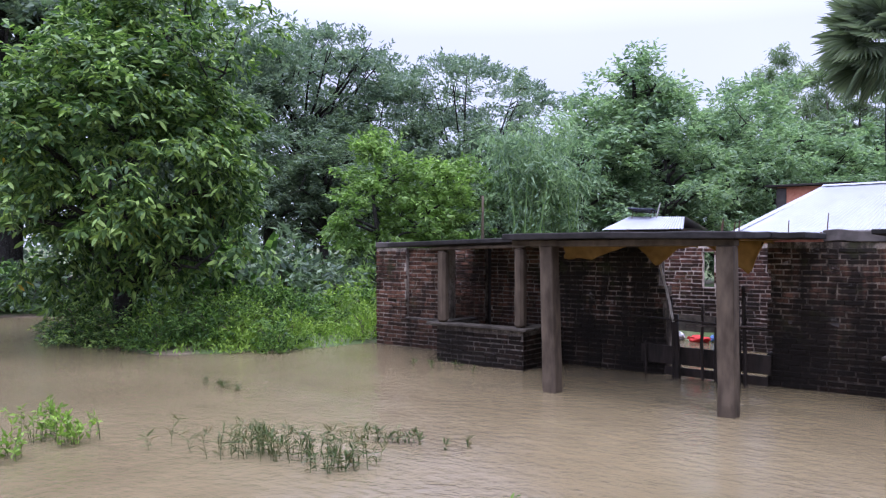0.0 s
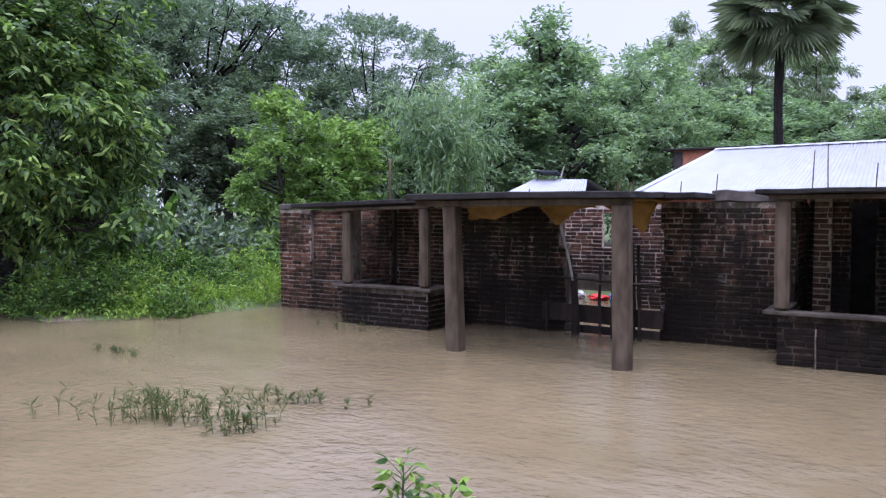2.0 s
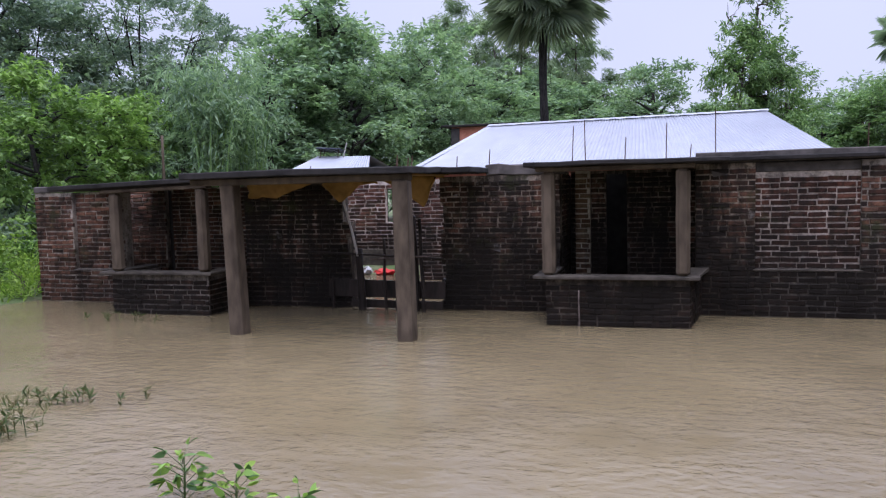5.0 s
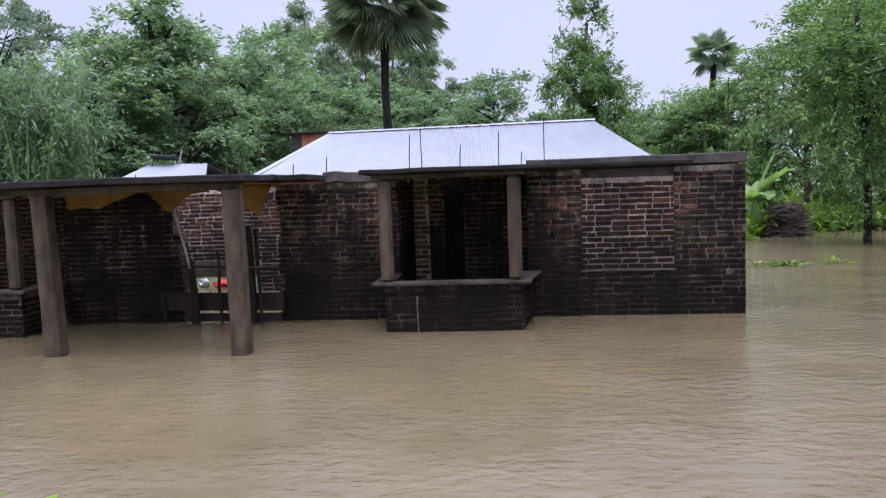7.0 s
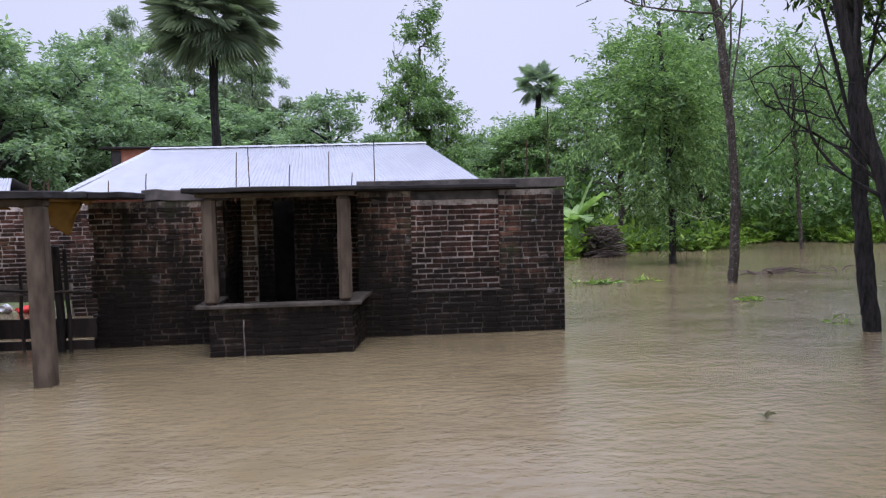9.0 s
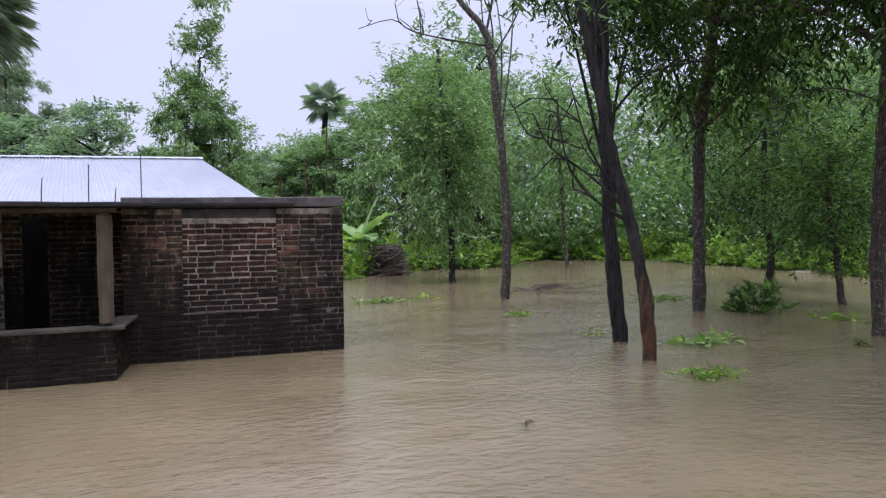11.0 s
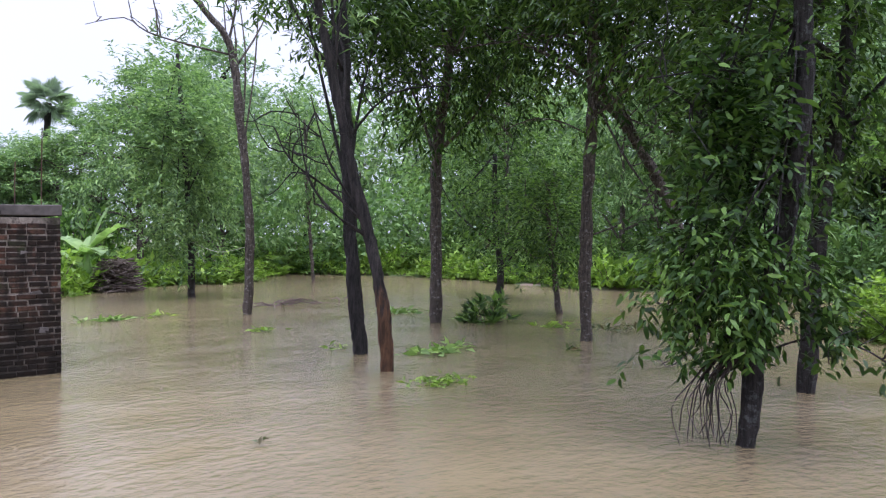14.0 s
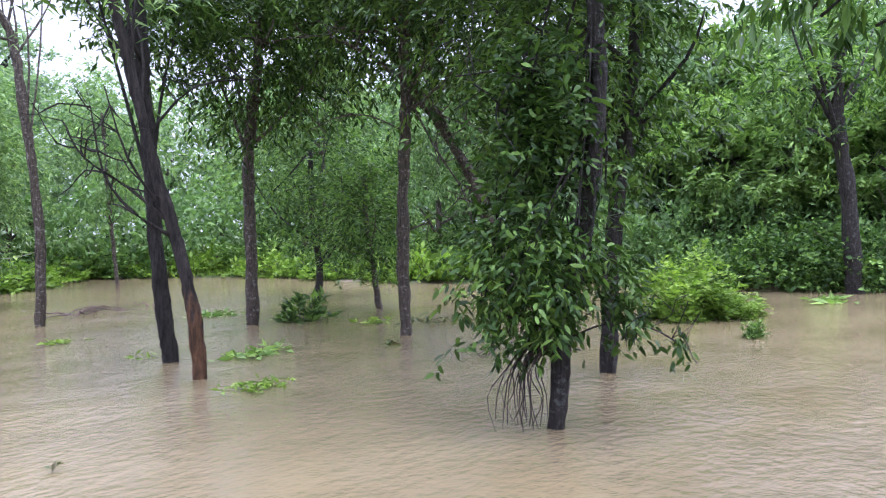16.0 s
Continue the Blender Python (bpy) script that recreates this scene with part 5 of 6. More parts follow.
trunk_tree("dark_near_tree", "dark tree trunk with a high crown, spread wide for added shade", [(10.8, 4.4, -0.6), (10.78, 4.34, 0.0), (10.83, 4.23, 2.0), (10.91, 4.05, 3.55), (10.96, 3.93, 4.7), (11, 3.9, 6.5)],
           0.115, 0.09, M_BARK_DARK, 700, ((10.6, 4.8, 4.9), (2.1, 2.3, 2.2)), 0.17, 0.28, 13, 0.6, L_NEAR, 122, 14, 0.26, (),
           # invented overhead foliage that blocks sky light from water and near trees
           [((9.4, 4.6, 6.6), (2.9, 2.9, 1.4), 620), ((7.3, 5.8, 8.0), (3.2, 3.2, 1.1), 400), ((12.5, 6.8, 7.0), (2.8, 2.8, 1.6), 520), ((15.0, 7.0, 6.4), (2.4, 2.4, 1.4), 300)])
# long leaves of a bough that hangs in from a tree by the road
trunk_tree("overhanging_tree", "roadside tree with a bough of long hanging leaves and an added shade canopy", [(8.2, -3.0, 0.2), (8.0, -2.6, 2.0), (7.5, -1.3, 3.7), (6.9, -0.1, 4.3), (6.55, 0.6, 4.2), (6.4, 1.1, 4.0)],
           0.16, 0.02, M_BARK_DARK, 70, ((6.55, 0.42, 3.6), (0.5, 0.8, 0.4)), 0.16, 0.26, 11, 1.8, L_NEAR, 124, 8, 0.14, (),
           # unseen canopy above the bough, added to shade the water
           [((9.2, -1.6, 7.4), (3.5, 3.0, 1.3), 520), ((6.5, -3.2, 7.6), (3.0, 3.0, 1.2), 420), ((9.6, 1.2, 7.6), (2.6, 2.2, 1.0), 360)])


# ---- palms and banana ----
def fan_palm(x, y, z0, height, r, crown, label, seed, fronds=46, leafmat=L_PALM):
    rng = np.random.default_rng(seed)
    ob = thing("fan_palm", label, "palm", pose(x, y, z0), "fan palms")
    bm = bmesh.new()
    n = 10
    tube(bm, [(0.08 * math.sin(k * 0.7), 0, -0.4 + (height + 0.4) * k / n) for k in range(n + 1)], [r * (1.25 - 0.35 * k / n) for k in range(n + 1)], 10)
    part("trunk", bm, M_BARK_BLACK, ob, smooth=True)
    v, f = [], []
    top = Vector((0, 0, height))
    for k in range(fronds):
        w, e = k * 2.399, math.asin(1 - 1.84 * (k + 0.5) / fronds)
        d = Vector((math.cos(w) * math.cos(e), math.sin(w) * math.cos(e), math.sin(e)))
        hub = top + d * crown * rng.uniform(0.42, 0.55) + Vector((0, 0, 0.1))
        s = d.cross(Vector((0.02, 0.01, 1))).normalized()
        u = s.cross(d)
        tilt = rng.uniform(-0.7, 0.7)
        s = (s * math.cos(tilt) + u * math.sin(tilt)).normalized()
        u = s.cross(d)
        i = len(v)
        v += [top, top + s * 0.03, hub + s * 0.03, hub]
        f.append((i, i + 1, i + 2, i + 3))
        for j in range(34):
            a = radians(-122 + 244 * j / 33)
            ray = (d * math.cos(a) + s * math.sin(a))
            L = crown * rng.uniform(0.5, 0.62) * (1 - 0.18 * abs(a) / 2.2)
            cr = (d * -math.sin(a) + s * math.cos(a)) * L * 0.034
            i = len(v)
            lift = u * (0.03 if j % 2 else -0.03)
            tip = hub + ray * L + u * -0.06 * L + Vector((0, 0, -0.1 * L))
            v += [hub, hub + ray * L * 0.6 + cr + lift, tip, hub + ray * L * 0.6 - cr + lift]
            f += [(i, i + 1, i + 2), (i, i + 2, i + 3)]
    me = bpy.data.meshes.new("fronds")
    me.from_pydata(v, [], f)
    me.materials.append(leafmat)
    part("fronds", me, None, ob)
    return ob


px, py = spot(-9.35, 27)
fan_palm(px, py, 0.3, 8.0, 0.135, 2.2, "tall fan palm with a round crown of stiff fronds", 7, 58)
px, py = spot(13.7, 57)
# far crown takes the haze-tinted leaves instead of the palm colour
fan_palm(px, py, 0.3, 10.2, 0.22, 1.85, "distant fan palm above the tree line", 8, 26, L_HAZED)


def blade(v, f, root, way, length, width, sag, rng, torn=9):
    """A broad ribbed leaf blade of slanting strips."""
    way = Vector(way).normalized()
    s = way.cross(Vector((0, 0, 1))).normalized()
    pts = [Vector(root) + way * length * t - Vector((0, 0, sag * t * t)) for t in np.linspace(0, 1, torn + 1)]
    for k in range(torn):
        a, b = pts[k], pts[k + 1]
        wa, wb = (width * math.sin(math.pi * min(0.96, 0.1 + 0.86 * t)) ** 0.6 for t in (k / torn, (k + 0.9) / torn))
        for sgn in (1, -1):
            i = len(v)
            lift = Vector((0, 0, 0.25 * width - rng.uniform(0, 0.2) * width))
            v += [a, b, b + s * sgn * wb + lift + way * 0.06, a + s * sgn * wa + lift]
            f.append((i, i + 1, i + 2, i + 3))


def banana(x, y, z, height, label, seed, leafmat, n=8, size=1.0):
    rng = random.Random(seed)
    ob = thing("banana_plant", label, "banana plant", pose(x, y, z), "banana plants")
    bm = bmesh.new()
    tube(bm, [(0, 0, -0.3), (0.02, 0, height * 0.5), (0.05, 0.02, height)], [0.11 * size, 0.09 * size, 0.05 * size], 8)
    part("stem", bm, L_BANANA, ob, smooth=True)
    for k in range(n):
        v, f = [], []
        w = k * 2.4 + rng.uniform(-0.3, 0.3)
        e = 1.25 if k == 0 else rng.uniform(0.2, 0.95)
        blade(v, f, (0.05, 0.02, height * rng.uniform(0.85, 1)), (math.cos(w) * math.cos(e), math.sin(w) * math.cos(e), math.sin(e)), rng.uniform(1.0, 1.5) * size, 0.24 * size, 0.75 * size * math.cos(e), rng)
        me = bpy.data.meshes.new("leaf")
        me.from_pydata(v, [], f)
        me.materials.append(leafmat)
        part("leaf", me, None, ob)
    return ob


banana(8.75, 28.4, 0.0, 1.35, "pale green banana plant beside a pile of sticks", 3, L_BANANA, 6, 1.75)
banana(8.7, 29.8, 0.15, 0.8, "small pale banana plant", 4, L_BANANA, 6, 1.0)
for b, d, h, k in ((-55.0, 24.5, 1.6, 5), (-52.6, 24.0, 1.2, 6), (-56.2, 23.5, 1.3, 8)):
    x, y = spot(b, d)
    banana(x, y, at_ground(x, y), h, "dark green banana plant under tall trees", k, L_MID, 9, 1.15)


# ---- pile of sticks, drift branches ----
def stick_pile(x, y, r, h, seed):
    rng = random.Random(seed)
    ob = thing("stick_pile", "round stack of dark dry sticks at the water's edge", "stick pile", pose(x, y, 0))
    for k in range(150):
        w = rng.uniform(0, math.pi)
        z = -0.1 + h * k / 150
        rr = r * math.sqrt(max(0.05, 1 - (z / h) ** 2 * 0.8))
        off = rng.uniform(-0.75, 0.75) * rr
        half = math.sqrt(rr * rr - off * off) * rng.uniform(0.85, 1.12)
        d, s = Vector((math.cos(w), math.sin(w), rng.uniform(-0.28, 0.28))), Vector((-math.sin(w), math.cos(w), 0))
        bm = bmesh.new()
        tube(bm, [s * off - d * half, s * off + Vector((rng.uniform(-.04, .04), rng.uniform(-.04, .04), 0.03)), s * off + d * half], [0.022, 0.02, 0.012], 5, k)
        st = part("stick", bm, M_TWIG, ob)
        st.matrix_basis = pose(0, 0, z)
    return ob


stick_pile(9.55, 27.5, 0.92, 1.2, 1)


def drift(x, y, n, length, seed, label):
    rng = random.Random(seed)
    ob = thing("drift_branches", label, "branch", pose(x, y, 0))
    for k in range(n):
        w = rng.uniform(-0.5, 0.5) + (math.pi if k % 3 == 0 else 0)
        bm = bmesh.new()
        p = [(rng.uniform(-0.3, 0.3), rng.uniform(-0.2, 0.2), 0.0)]
        for j in range(4):
            p.append((p[-1][0] + math.cos(w) * length / 4, p[-1][1] + math.sin(w) * length / 4, 0.02 + 0.16 * math.sin((j + 1) * 0.8) * rng.random()))
            w += rng.uniform(-0.35, 0.35)
        tube(bm, p, [0.02, 0.017, 0.013, 0.009, 0.005], 5, k)
        part("branch", bm, M_TWIG, ob)
    return ob


drift(11.4, 19.4, 14, 1.3, 2, "bare grey branches lying half under water")
drift(13.6, 19.8, 2, 0.5, 3, "short bare branch floating on the flood")


# ---- bushes, weeds, floating leaves ----
def bush_meshes(seed, r, h, leaf, width, tufts, per, mat, droop=0.1):
    rng = np.random.default_rng(seed)
    stems = []
    for k in range(4):
        w = k * 1.7 + seed
        bm = bmesh.new()
        e = np.array([math.cos(w) * r * 0.6, math.sin(w) * r * 0.6, h * rng.uniform(0.5, 0.9)])
        tube(bm, [(0, 0, -0.3), tuple(e * 0.5 + np.array([0, 0, 0.1 * h])), tuple(e)], [0.02, 0.014, 0.006], 4, k)
        stems.append(finish(bm, "stem", M_TWIG))
    d = unit(rng.normal(size=(tufts, 3)))
    d[:, 2] = np.abs(d[:, 2])
    lob = 0.7 + 0.3 * np.sin(d[:, :1] * 6 + seed) * np.cos(d[:, 1:2] * 5) + 0.12 * rng.normal(size=(tufts, 1))
    c = d * lob * np.array([r, r, h]) * (0.55 + 0.45 * rng.random((tufts, 1)) ** 0.5)
    c[:, 2] = np.maximum(c[:, 2], 0.03)
    base, way = clustered(c, per, 0.11 * r + 0.04, rng, d, droop, 0.35)
    base[:, 2] = np.maximum(base[:, 2], 0.01)
    return stems, leaves_mesh("foliage", base, way, leaf, width, mat, rng)


def bush(name, meshes, label, x, y, z=0.0, turn=0, size=1.0, tall=1.0, group="bushes"):
    ob = thing(name, label, "bush", stand(x, y, z, turn, size, tall), group)
    for stem in meshes[0]:
        part("stem", stem, None, ob)
    part("foliage", meshes[1], None, ob)
    return ob


B_GREEN = [bush_meshes(201 + k, 1.3, 1.5, 0.21, 0.5, 110, 12, L_LIGHT) for k in range(2)]
B_DARK = [bush_meshes(211 + k, 1.8, 1.9, 0.26, 0.44, 76, 12, L_MID) for k in range(2)]
B_SHADE = [bush_meshes(241 + k, 1.8, 1.9, 0.28, 0.42, 80, 12, L_DARK) for k in range(2)]
B_LOW = [bush_meshes(221 + k, 0.9, 0.55, 0.1, 0.46, 92, 10, L_WEED) for k in range(3)]
B_FAR = [bush_meshes(261 + k, 0.9, 0.55, 0.19, 0.5, 36, 9, L_WEED) for k in range(3)]
B_SHRUB = bush_meshes(231, 0.62, 0.72, 0.26, 0.3, 36, 9, L_MID, -0.1)

B_VINE = bush_meshes(251, 1.5, 1.75, 0.17, 0.5, 330, 11, L_WEED)
bush("vine_bush", B_VINE, "rounded mound of bright vine leaves in the flood", 17.35, 5.4, 0, 0, 0.95, 0.86)
bush("vine_bush", B_VINE, "low spill of vine leaves on the water", 17.95, 4.75, 0, 40, 0.66, 0.5)
bush("water_shrub", B_SHRUB, "small shrub with long leaves standing in the flood", 13.0, 12.65, 0, 0, 1.0)
bush("sprout", B_SHRUB, "small sprout standing in the flood", 15.0, 3.48, 0, 60, 0.4, 1.1)
B_SKIRT = bush_meshes(271, 1.8, 1.9, 0.2, 0.4, 130, 12, L_BROAD, 0.5)
for x, y, s in ((-16.6, 8.0, 0.62), (-17.6, 8.6, 0.7), (-15.6, 8.3, 0.6), (-14.9, 9.3, 0.7), (-14.0, 10.4, 0.6)):
    bush("undergrowth_bush", B_SKIRT, "dark leafy shoots at the foot of the waterside tree", x, y, 0.0, x * 90, s, 0.9)
B_IVY = bush_meshes(291, 2.0, 2.1, 0.17, 0.6, 330, 11, L_MID, 0.3)
for x, y, z, turn, size in ((25.6, 5.6, 0.1, 0, 1.0), (26.0, 3.6, 0.1, 130, 0.95), (25.2, 7.6, 0.1, 70, 0.7)):
    bush("ivy_mound", B_IVY, "dark ivy-covered mound at the far bank", x, y, z, turn, size, 1.1)
B_BANK = [bush_meshes(281 + k, 2.2, 2.4, 0.2, 0.44, 280, 11, L_BRUSH) for k in range(2)]
for k in range(14):
    b = 63 + 26 * k / 13
    d = 24.0
    while shore_distance(np.array([spot(b, d)[0]]), np.array([spot(b, d)[1]]))[0] > -0.4:
        d += 0.3
    x, y = spot(b, d)
    bush("undergrowth_bush", B_BANK[k % 2], "leafy bush overhanging the far bank", x, y, at_ground(x, y), k * 83, 0.85 + 0.3 * (k % 3) / 2, 0.9 + 0.5 * (k % 2))
rng = random.Random(9)
for k in range(52):
    b, d = (26 + 64 * ((k * 0.618) % 1)), 0
    d = {0: 30.5, 1: 33, 2: 27.5}[k % 3] + rng.uniform(-1, 3)
    x, y = spot(b, d)
    for _ in range(12):
        if shore_distance(np.array([x]), np.array([y]))[0] < -1.6:
            break
        d += 1
        x, y = spot(b, d)
    bush("undergrowth_bush", (B_DARK + B_GREEN)[k % 4], "tangled green undergrowth along the far bank", x, y, at_ground(x, y), k * 50, rng.uniform(0.8, 1.4), rng.uniform(0.7, 1.3))
for k in range(46):
    b = -72 + 44 * ((k * 0.618) % 1)
    d = 23 + rng.uniform(0, 9)
    x, y = spot(b, d)
    if shore_distance(np.array([x]), np.array([y]))[0] > -0.3 or (x > -12 and y < 17):
        continue
    bush("undergrowth_bush", (B_SHADE + B_DARK)[(k * 7) % 3], "tangled green undergrowth below the trees", x, y, at_ground(x, y), k * 50, rng.uniform(0.7, 1.2), rng.uniform(0.7, 1.2))
for k in range(15):
    b = 4 + 20 * ((k * 0.618) % 1)
    x, y = spot(b, 32.5 + rng.uniform(0, 8))
    bush("undergrowth_bush", (B_DARK + B_GREEN)[k % 4], "tangled green undergrowth behind the houses", x, y, at_ground(x, y), k * 50, rng.uniform(0.9, 1.4), rng.uniform(0.8, 1.4))
for k in range(150):
    x, y = rng.uniform(-19, -11.6), rng.uniform(8, 19)
    d = shore_distance(np.array([x]), np.array([y]))[0]
    if d > 0.25 or (x > -11.9 and y > 11) or (x < -15.2 and y < 10):
        continue
    if k % 5 in (0, 2):
        bush("weed_clump", B_DARK[k % 2], "taller dark green weeds on the bank", x, y, max(at_ground(x, y), 0.0), k * 61, rng.uniform(0.28, 0.5), rng.uniform(0.7, 1.1), "bank weeds")
    else:
        bush("weed_clump", B_LOW[k % 3], "low clump of bright green weeds on the bank", x, y, max(at_ground(x, y), 0.0), k * 61, rng.uniform(0.6, 1.2), rng.uniform(0.5, 1.6), "bank weeds")


for k in range(90):
    b, d = 10 + 78 * ((k * 0.618) % 1), 24.0
    for _ in range(60):
        x, y = spot(b, d)
        if d > 27 and shore_distance(np.array([x]), np.array([y]))[0] < 0.1:
            break
        if d > 24 and b > 45 and shore_distance(np.array([x]), np.array([y]))[0] < 0.1:
            break
        d += 0.4
    d += rng.uniform(0, 1.8)
    x, y = spot(b, d)
    bush("weed_clump", B_FAR[k % 3], "bright clump of weeds on the far bank", x, y, max(at_ground(x, y), 0.0), k * 61, rng.uniform(1.0, 1.7), rng.uniform(0.7, 1.5), "bank weeds")


def scatter(name, label, n, inside, leaf, width, mat, seed, height=0.1, category="grass"):
    """Blades and small leaves strewn over ground."""
    rng = np.random.default_rng(seed)
    p = np.array([q for q in (inside(rng) for _ in range(n)) if q is not None])
    z = np.maximum(ground_height(p[:, 0], p[:, 1]), 0.0)
    base = np.stack([p[:, 0], p[:, 1], z + rng.random(len(p)) * height], axis=1)
    way = rng.normal(size=(len(p), 3)) * 0.6
    way[:, 2] = np.abs(way[:, 2]) + 0.5
    return tagged(new(name, leaves_mesh(name, base, way, leaf, width, mat, rng)), label, category, kind="stuff")


def on_bank(r):
    x, y = r.uniform(-19, -11.5), r.uniform(7.5, 22)
    return None if (x > -11.7 and y > 11) or (x < -15.2 and y < 10) or shore_distance(np.array([x]), np.array([y]))[0] > 0.1 + 0.15 * r.random() else (x, y)


def on_far_bank(r):
    b, d = r.uniform(8, 50), r.uniform(28, 40)
    x, y = spot(b, d)
    return None if shore_distance(np.array([x]), np.array([y]))[0] > 0.1 else (x, y)


def on_west_bank(r):
    x, y = r.uniform(-34, -19), r.uniform(9.5, 18)
    return None if shore_distance(np.array([x]), np.array([y]))[0] > 0.1 else (x, y)


scatter("bank_grass", "bright green grass and creepers on the bank", 18000, on_bank, 0.11, 0.36, L_WEED, 301, 0.12)
scatter("far_grass", "bright grass along the far bank", 14000, on_far_bank, 0.36, 0.3, L_WEED, 302, 0.1)
scatter("west_grass", "bright grass along the far bank", 5000, on_west_bank, 0.32, 0.3, L_LIGHT, 303, 0.15)


def weed_patch(x, y, rx, ry, n, tall, label, seed, mat=L_DRY, leaf=0.085, width=0.2, turn=0.0):
    """Flooded weeds: thin bent stalks with small leaves."""
    rng = np.random.default_rng(seed)
    ob = thing("flooded_weeds", label, "weeds", pose(x, y, 0, 0, 0, turn), "flooded weeds")
    bm = bmesh.new()
    base, way = [], []
    for k in range(n):
        a = rng.normal(size=2) * np.array([rx, ry]) * 0.5
        h = tall * rng.uniform(0.35, 1.0)
        b = rng.normal(size=2) * 0.35 * h
        pts = smooth_path([(a[0], a[1], -0.15), (a[0] + b[0] * 0.3, a[1] + b[1] * 0.3, h * 0.6), (a[0] + b[0], a[1] + b[1], h * rng.uniform(0.75, 1.0))], 3)
        tube(bm, pts, np.linspace(0.005, 0.002, len(pts)), 3, k)
        for p in pts[2:]:
            for _ in range(2):
                base.append(tuple(p))
                way.append((rng.normal() * 0.8, rng.normal() * 0.8, rng.uniform(-0.3, 1.8)))
    part("stalks", bm, L_DRY, ob)
    part("foliage", leaves_mesh("foliage", np.array(base), np.array(way), leaf, width, mat, rng), None, ob)
    return ob


weed_patch(-5.9, 4.75, 0.95, 0.3, 70, 0.36, "half-drowned weeds with drooping narrow leaves", 401, leaf=0.11, width=0.12, turn=20)
weed_patch(-5.2, 4.75, 0.25, 0.2, 16, 0.22, "half-drowned weeds with drooping narrow leaves", 402)
weed_patch(-5.45, 5.85, 0.5, 0.12, 16, 0.16, "thin line of drowned weeds", 403, turn=20)
weed_patch(-8.5, 3.6, 0.35, 0.25, 24, 0.44, "bright green weeds standing in the flood", 404, L_WEED, 0.085, 0.36)
weed_patch(-8.05, 3.75, 0.2, 0.2, 15, 0.36, "bright green weeds standing in the flood", 408, L_WEED, 0.085, 0.36)
weed_patch(-8.1, 2.9, 0.3, 0.2, 26, 0.3, "bright green weeds standing in the flood", 405, L_WEED, 0.085, 0.36)
weed_patch(-9.7, 6.7, 0.5, 0.12, 14, 0.06, "drowned grass just breaking the water", 406)
weed_patch(-8.1, 10.1, 0.8, 0.12, 10, 0.15, "few weeds beside the bay wall", 407)


def sapling(x, y, h, seed, n=12):
    rng = np.random.default_rng(seed)
    ob = thing("sapling", "leafy green sapling rising out of the water", "sapling", pose(x, y, 0), "saplings")
    bm = bmesh.new()
    tube(bm, [(0, 0, -0.4), (0.03, 0, h * 0.5), (0.02, 0.02, h)], [0.009, 0.007, 0.003], 5)
    base, way, twigs = [], [], []
    for k in range(n):
        z = h * (0.08 + 0.92 * k / n)
        w = k * 2.4
        e = Vector((math.cos(w) * 0.10, math.sin(w) * 0.10, z + 0.05))
        twigs.append(bmesh.new())
        tube(twigs[-1], [(0.02, 0, z - 0.03), tuple(e)], [0.004, 0.002], 3)
        for _ in range(3):
            base.append(tuple(e))
            way.append((math.cos(w) + rng.normal() * 0.6, math.sin(w) + rng.normal() * 0.6, 0.15 + rng.normal() * 0.35))
    part("stem", bm, L_DRY, ob)
    for twig in twigs:
        part("twig", twig, L_DRY, ob)
    part("foliage", leaves_mesh("foliage", np.array(base), np.array(way), 0.105, 0.4, L_WEED, rng, full=True, second=L_MID, share=0.6), None, ob)
    return ob


sapling(-2.87, 4.08, 0.31, 1, 20)
sapling(-2.5, 4.1, 0.2, 2, 14)
sapling(-2.0, 4.0, 0.16, 3, 7)


def raft(x, y, rx, ry, n, leaf, width, mat, seed, label):
    rng = np.random.default_rng(seed)
    base = np.stack([rng.normal(size=n) * rx * 0.5, rng.normal(size=n) * ry * 0.5, 0.01 + rng.random(n) * 0.05], axis=1)
    way = rng.normal(size=(n, 3))
    way[:, 2] = np.abs(way[:, 2]) * 0.35
    ob = new("floating_leaves", leaves_mesh("floating_leaves", base, way, leaf, width, mat, rng))
    ob.matrix_basis = pose(x, y, 0)
    return tagged(ob, label, "floating leaves", "floating plants")


for k, (x, y, rx, ry, n, leaf, mat) in enumerate(((7.5, 7.75, 0.42, 0.3, 110, 0.13, L_WEED), (9.2, 9.9, 0.5, 0.36, 46, 0.22, L_LIGHT), (9.9, 10.1, 0.4, 0.3, 22, 0.2, L_LIGHT), (12.7, 15.5, 0.7, 0.5, 60, 0.2, L_LIGHT),
                                                  (6.45, 18.2, 0.6, 0.3, 60, 0.2, L_LIGHT), (7.6, 18.4, 0.3, 0.2, 14, 0.2, L_WEED), (8.2, 14.3, 0.35, 0.2, 24, 0.18, L_WEED), (14.2, 9.9, 0.9, 0.35, 60, 0.18, L_DRY),
                                                  (8.0, 11.2, 0.25, 0.2, 14, 0.15, L_WEED), (22.0, 3.4, 0.9, 0.4, 40, 0.3, L_LIGHT), (11.2, 8.6, 0.4, 0.25, 16, 0.14, L_DRY), (4.2, 6.5, 0.08, 0.08, 8, 0.08, L_DRY), (13.5, 11.0, 0.5, 0.3, 30, 0.2, L_WEED))):
    raft(x, y, rx, ry, n, leaf, 0.5 if leaf > 0.21 else 0.4, mat, 500 + k, "green leaves floating flat on the brown water")


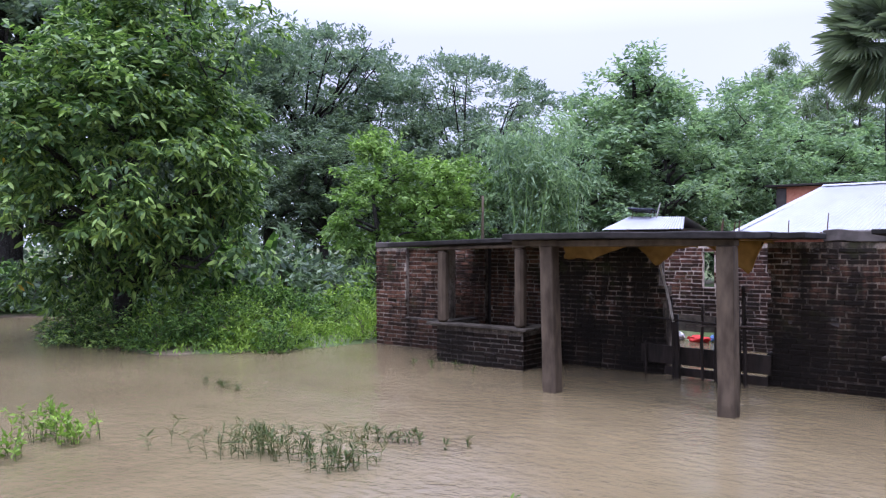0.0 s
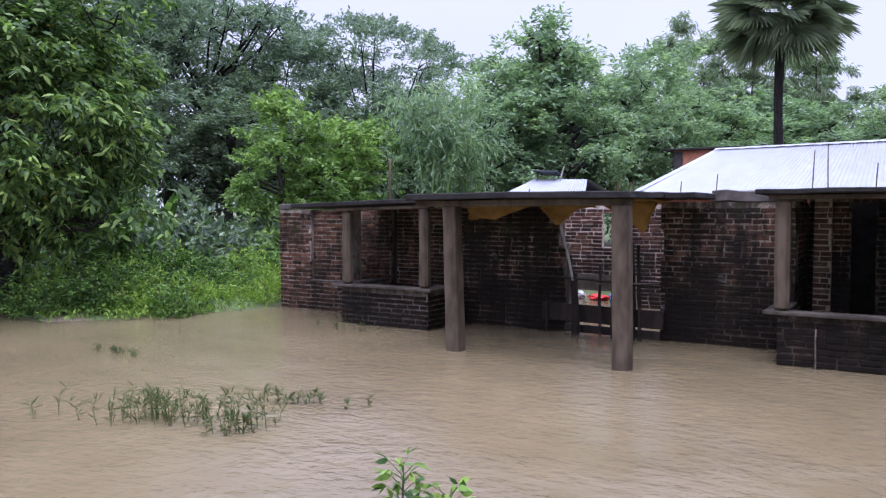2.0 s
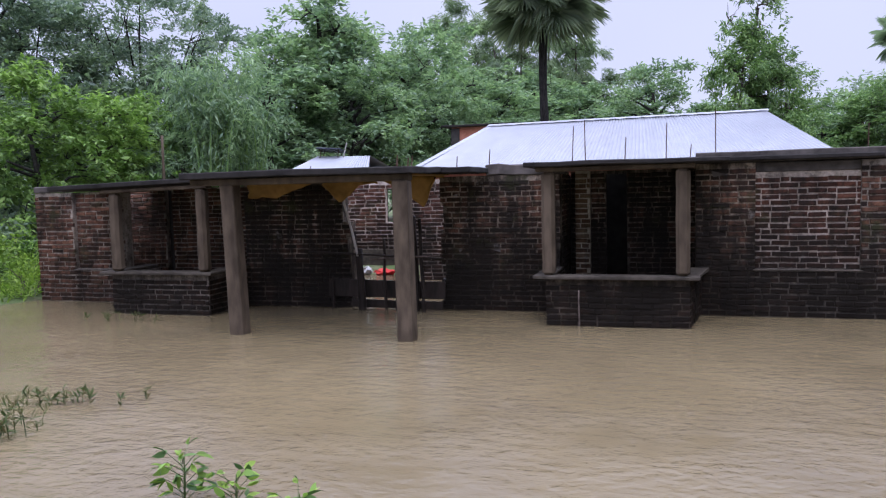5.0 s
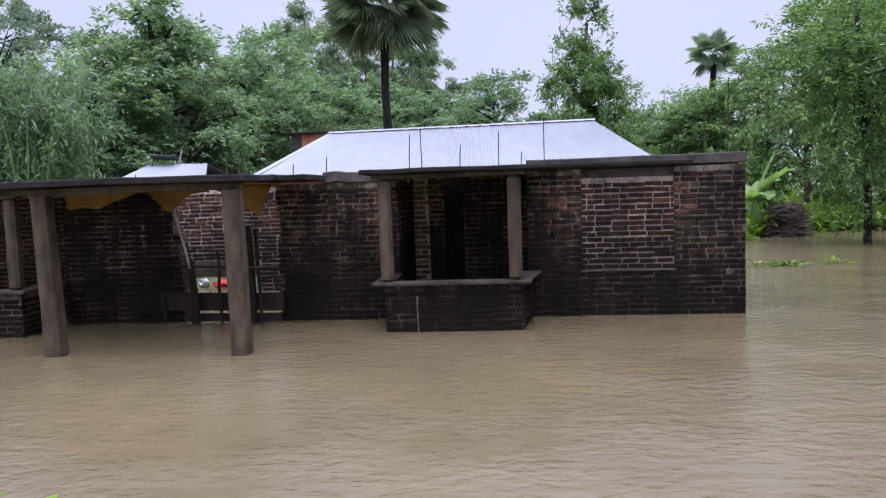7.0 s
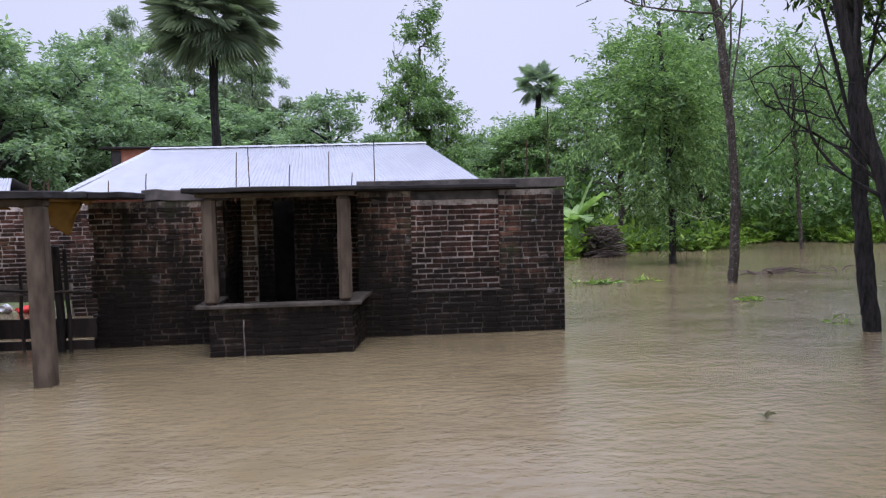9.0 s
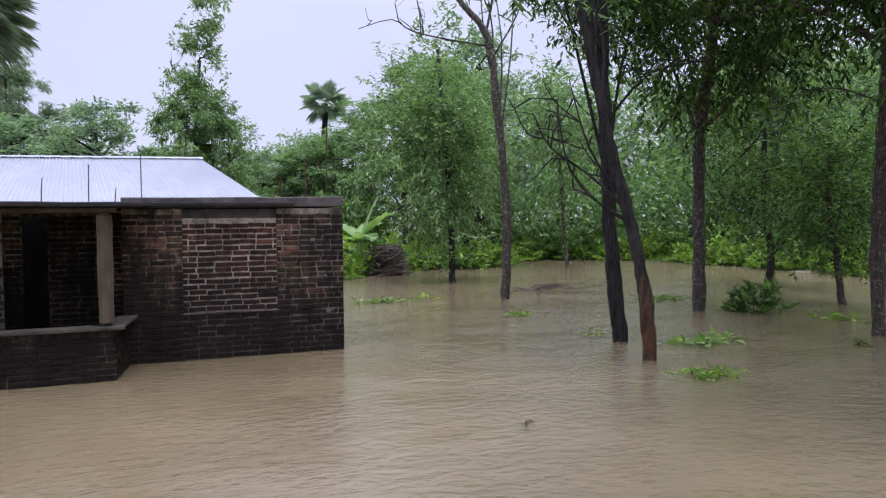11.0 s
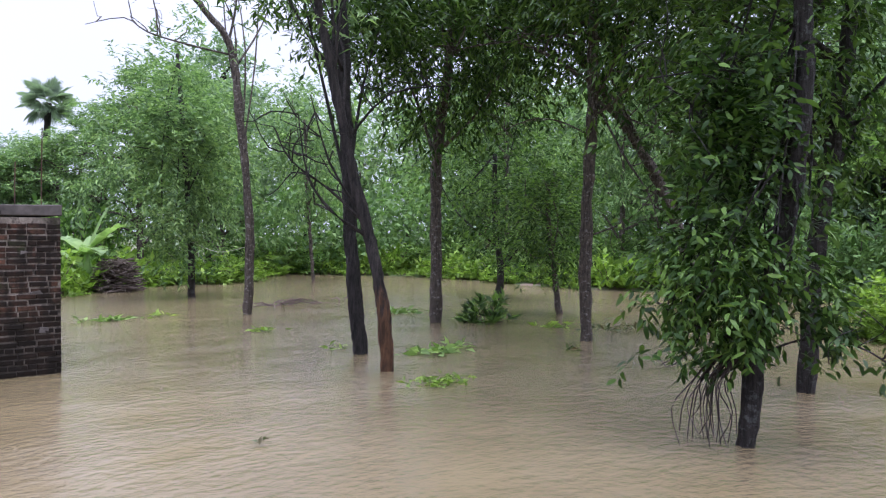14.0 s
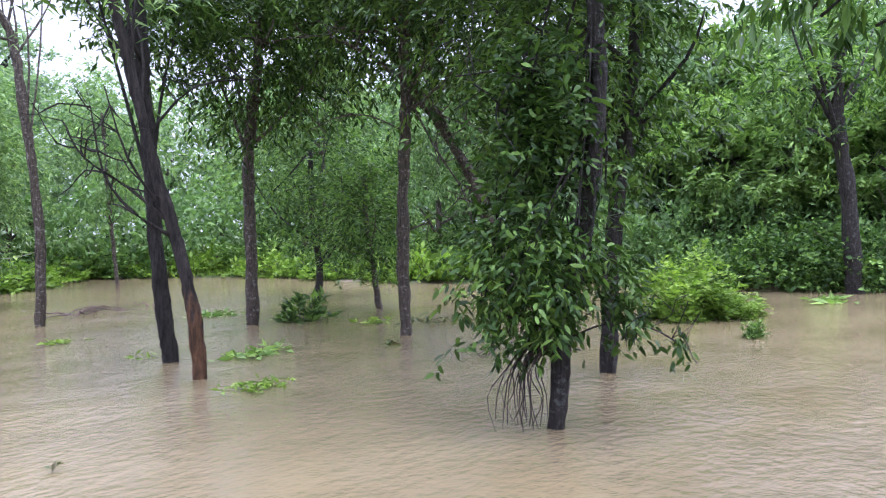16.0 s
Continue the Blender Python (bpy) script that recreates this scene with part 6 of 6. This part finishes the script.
# ---- bamboo, posts, fence, line ----
def bamboo(x, y, z, height, r, n, seed):
    rng = np.random.default_rng(seed)
    ob = thing("bamboo_clump", "clump of pale bamboo with fine light leaves", "bamboo", pose(x, y, z))
    base, way = [], []
    for k in range(n):
        a, w = rng.normal(size=2) * 0.35, rng.uniform(0, 6.28)
        h, out = height * rng.uniform(0.7, 1.0), r * rng.uniform(0.3, 1.0)
        pts = smooth_path([(a[0], a[1], -0.2), (a[0] + math.cos(w) * out * 0.3, a[1] + math.sin(w) * out * 0.3, h * 0.6), (a[0] + math.cos(w) * out * 0.7, a[1] + math.sin(w) * out * 0.7, h * 0.92), (a[0] + math.cos(w) * out, a[1] + math.sin(w) * out, h * 0.97)], 5)
        bm = bmesh.new()
        tube(bm, pts, np.linspace(0.035, 0.006, len(pts)), 5, k)
        part("culm", bm, L_BANANA, ob)
        for p in pts[4:]:
            for _ in range(14):
                base.append(np.array(p) + rng.normal(size=3) * 0.24)
                way.append((rng.normal() * 0.8, rng.normal() * 0.8, rng.normal() * 0.4 - 0.6))
    part("foliage", leaves_mesh("foliage", np.array(base), np.array(way), 0.3, 0.2, L_ROUND, rng), None, ob)
    return ob


bx, by = spot(-33.2, 25.5)
bamboo(bx, by, at_ground(bx, by), 6.0, 1.7, 20, 71)
bx, by = spot(-30.6, 26.5)
bamboo(bx, by, at_ground(bx, by), 4.6, 1.3, 14, 72)

bx, by = spot(-36.7, 24)
pole("post", (bx, by, 0.0), (bx + 0.03, by, 3.65), 0.045, M_CONCRETE, "slim grey post among young trees", "posts", "post")
for k in range(11):
    bx, by = spot(-69.5 + 0.62 * k, 29.5)
    g = at_ground(bx, by)
    pole("fence_post", (bx, by, g - 0.1), (bx + 0.05 * math.sin(k * 2.0), by, g + 1.25 + 0.2 * math.sin(k * 1.7)), 0.035, M_WETWOOD, "dark bamboo fence post by the far bank", "far fence", "post")
for b, w, h, mat, label in ((-68.3, 1.5, 0.9, M_WHITE, "pale sheet of tin behind a bamboo fence"), (-66.2, 0.7, 0.7, M_BLUE, "blue cloth hung behind a bamboo fence"), (-65.0, 1.1, 0.8, M_PLASTER, "dull mat hung behind a bamboo fence")):
    bx, by = spot(b, 29.8)
    bm = bmesh.new()
    box(bm, -w / 2, w / 2, -0.015, 0.015, 0, h, 0.004, 0.02, 3)
    ob = part("fence_sheet", bm, mat)
    ob.matrix_basis = pose(bx, by, at_ground(bx, by), 0, 0, 66)
    tagged(ob, label, "sheet", "far fence sheets")
bm = bmesh.new()
tube(bm, smooth_path([(10.48, 23.4, 1.75), (10.0, 20.4, 1.5), (9.53, 17.6, 1.7)], 6), [0.006] * 13, 4)
tagged(part("washing_line", bm, M_PALEWOOD), "thin pale line tied between two trunks", "line")


# ---- rain rings on the flood ----
def rain_rings(n, seed):
    rng = np.random.default_rng(seed)
    v, f = [], []
    sides = 8
    for k in range(n):
        b, d = rng.uniform(-72, 92), 4.5 + 15 * rng.random() ** 1.3
        x, y = spot(b, d)
        if shore_distance(np.array([x]), np.array([y]))[0] < 0.3 or (-11.6 < x < 3.9 and y > 10.5):
            continue
        for r in (rng.uniform(0.007, 0.018),):
            i = len(v)
            for j in range(sides):
                c, s = math.cos(2 * math.pi * j / sides), math.sin(2 * math.pi * j / sides)
                v += [(x + c * (r - 0.006), y + s * (r - 0.006), -0.001), (x + c * r, y + s * r, 0.003), (x + c * (r + 0.006), y + s * (r + 0.006), -0.001)]
            for j in range(sides):
                a, e = i + 3 * j, i + 3 * ((j + 1) % sides)
                f += [(a, a + 1, e + 1, e), (a + 1, a + 2, e + 2, e + 1)]
    me = bpy.data.meshes.new("rain_rings")
    me.from_pydata(v, [], f)
    me.materials.append(M_WATER)
    me.polygons.foreach_set("use_smooth", [True] * len(me.polygons))
    return tagged(new("rain_rings", me), "rings raised by raindrops on the flood", "ripples", kind="stuff")


rain_rings(1500, 88)
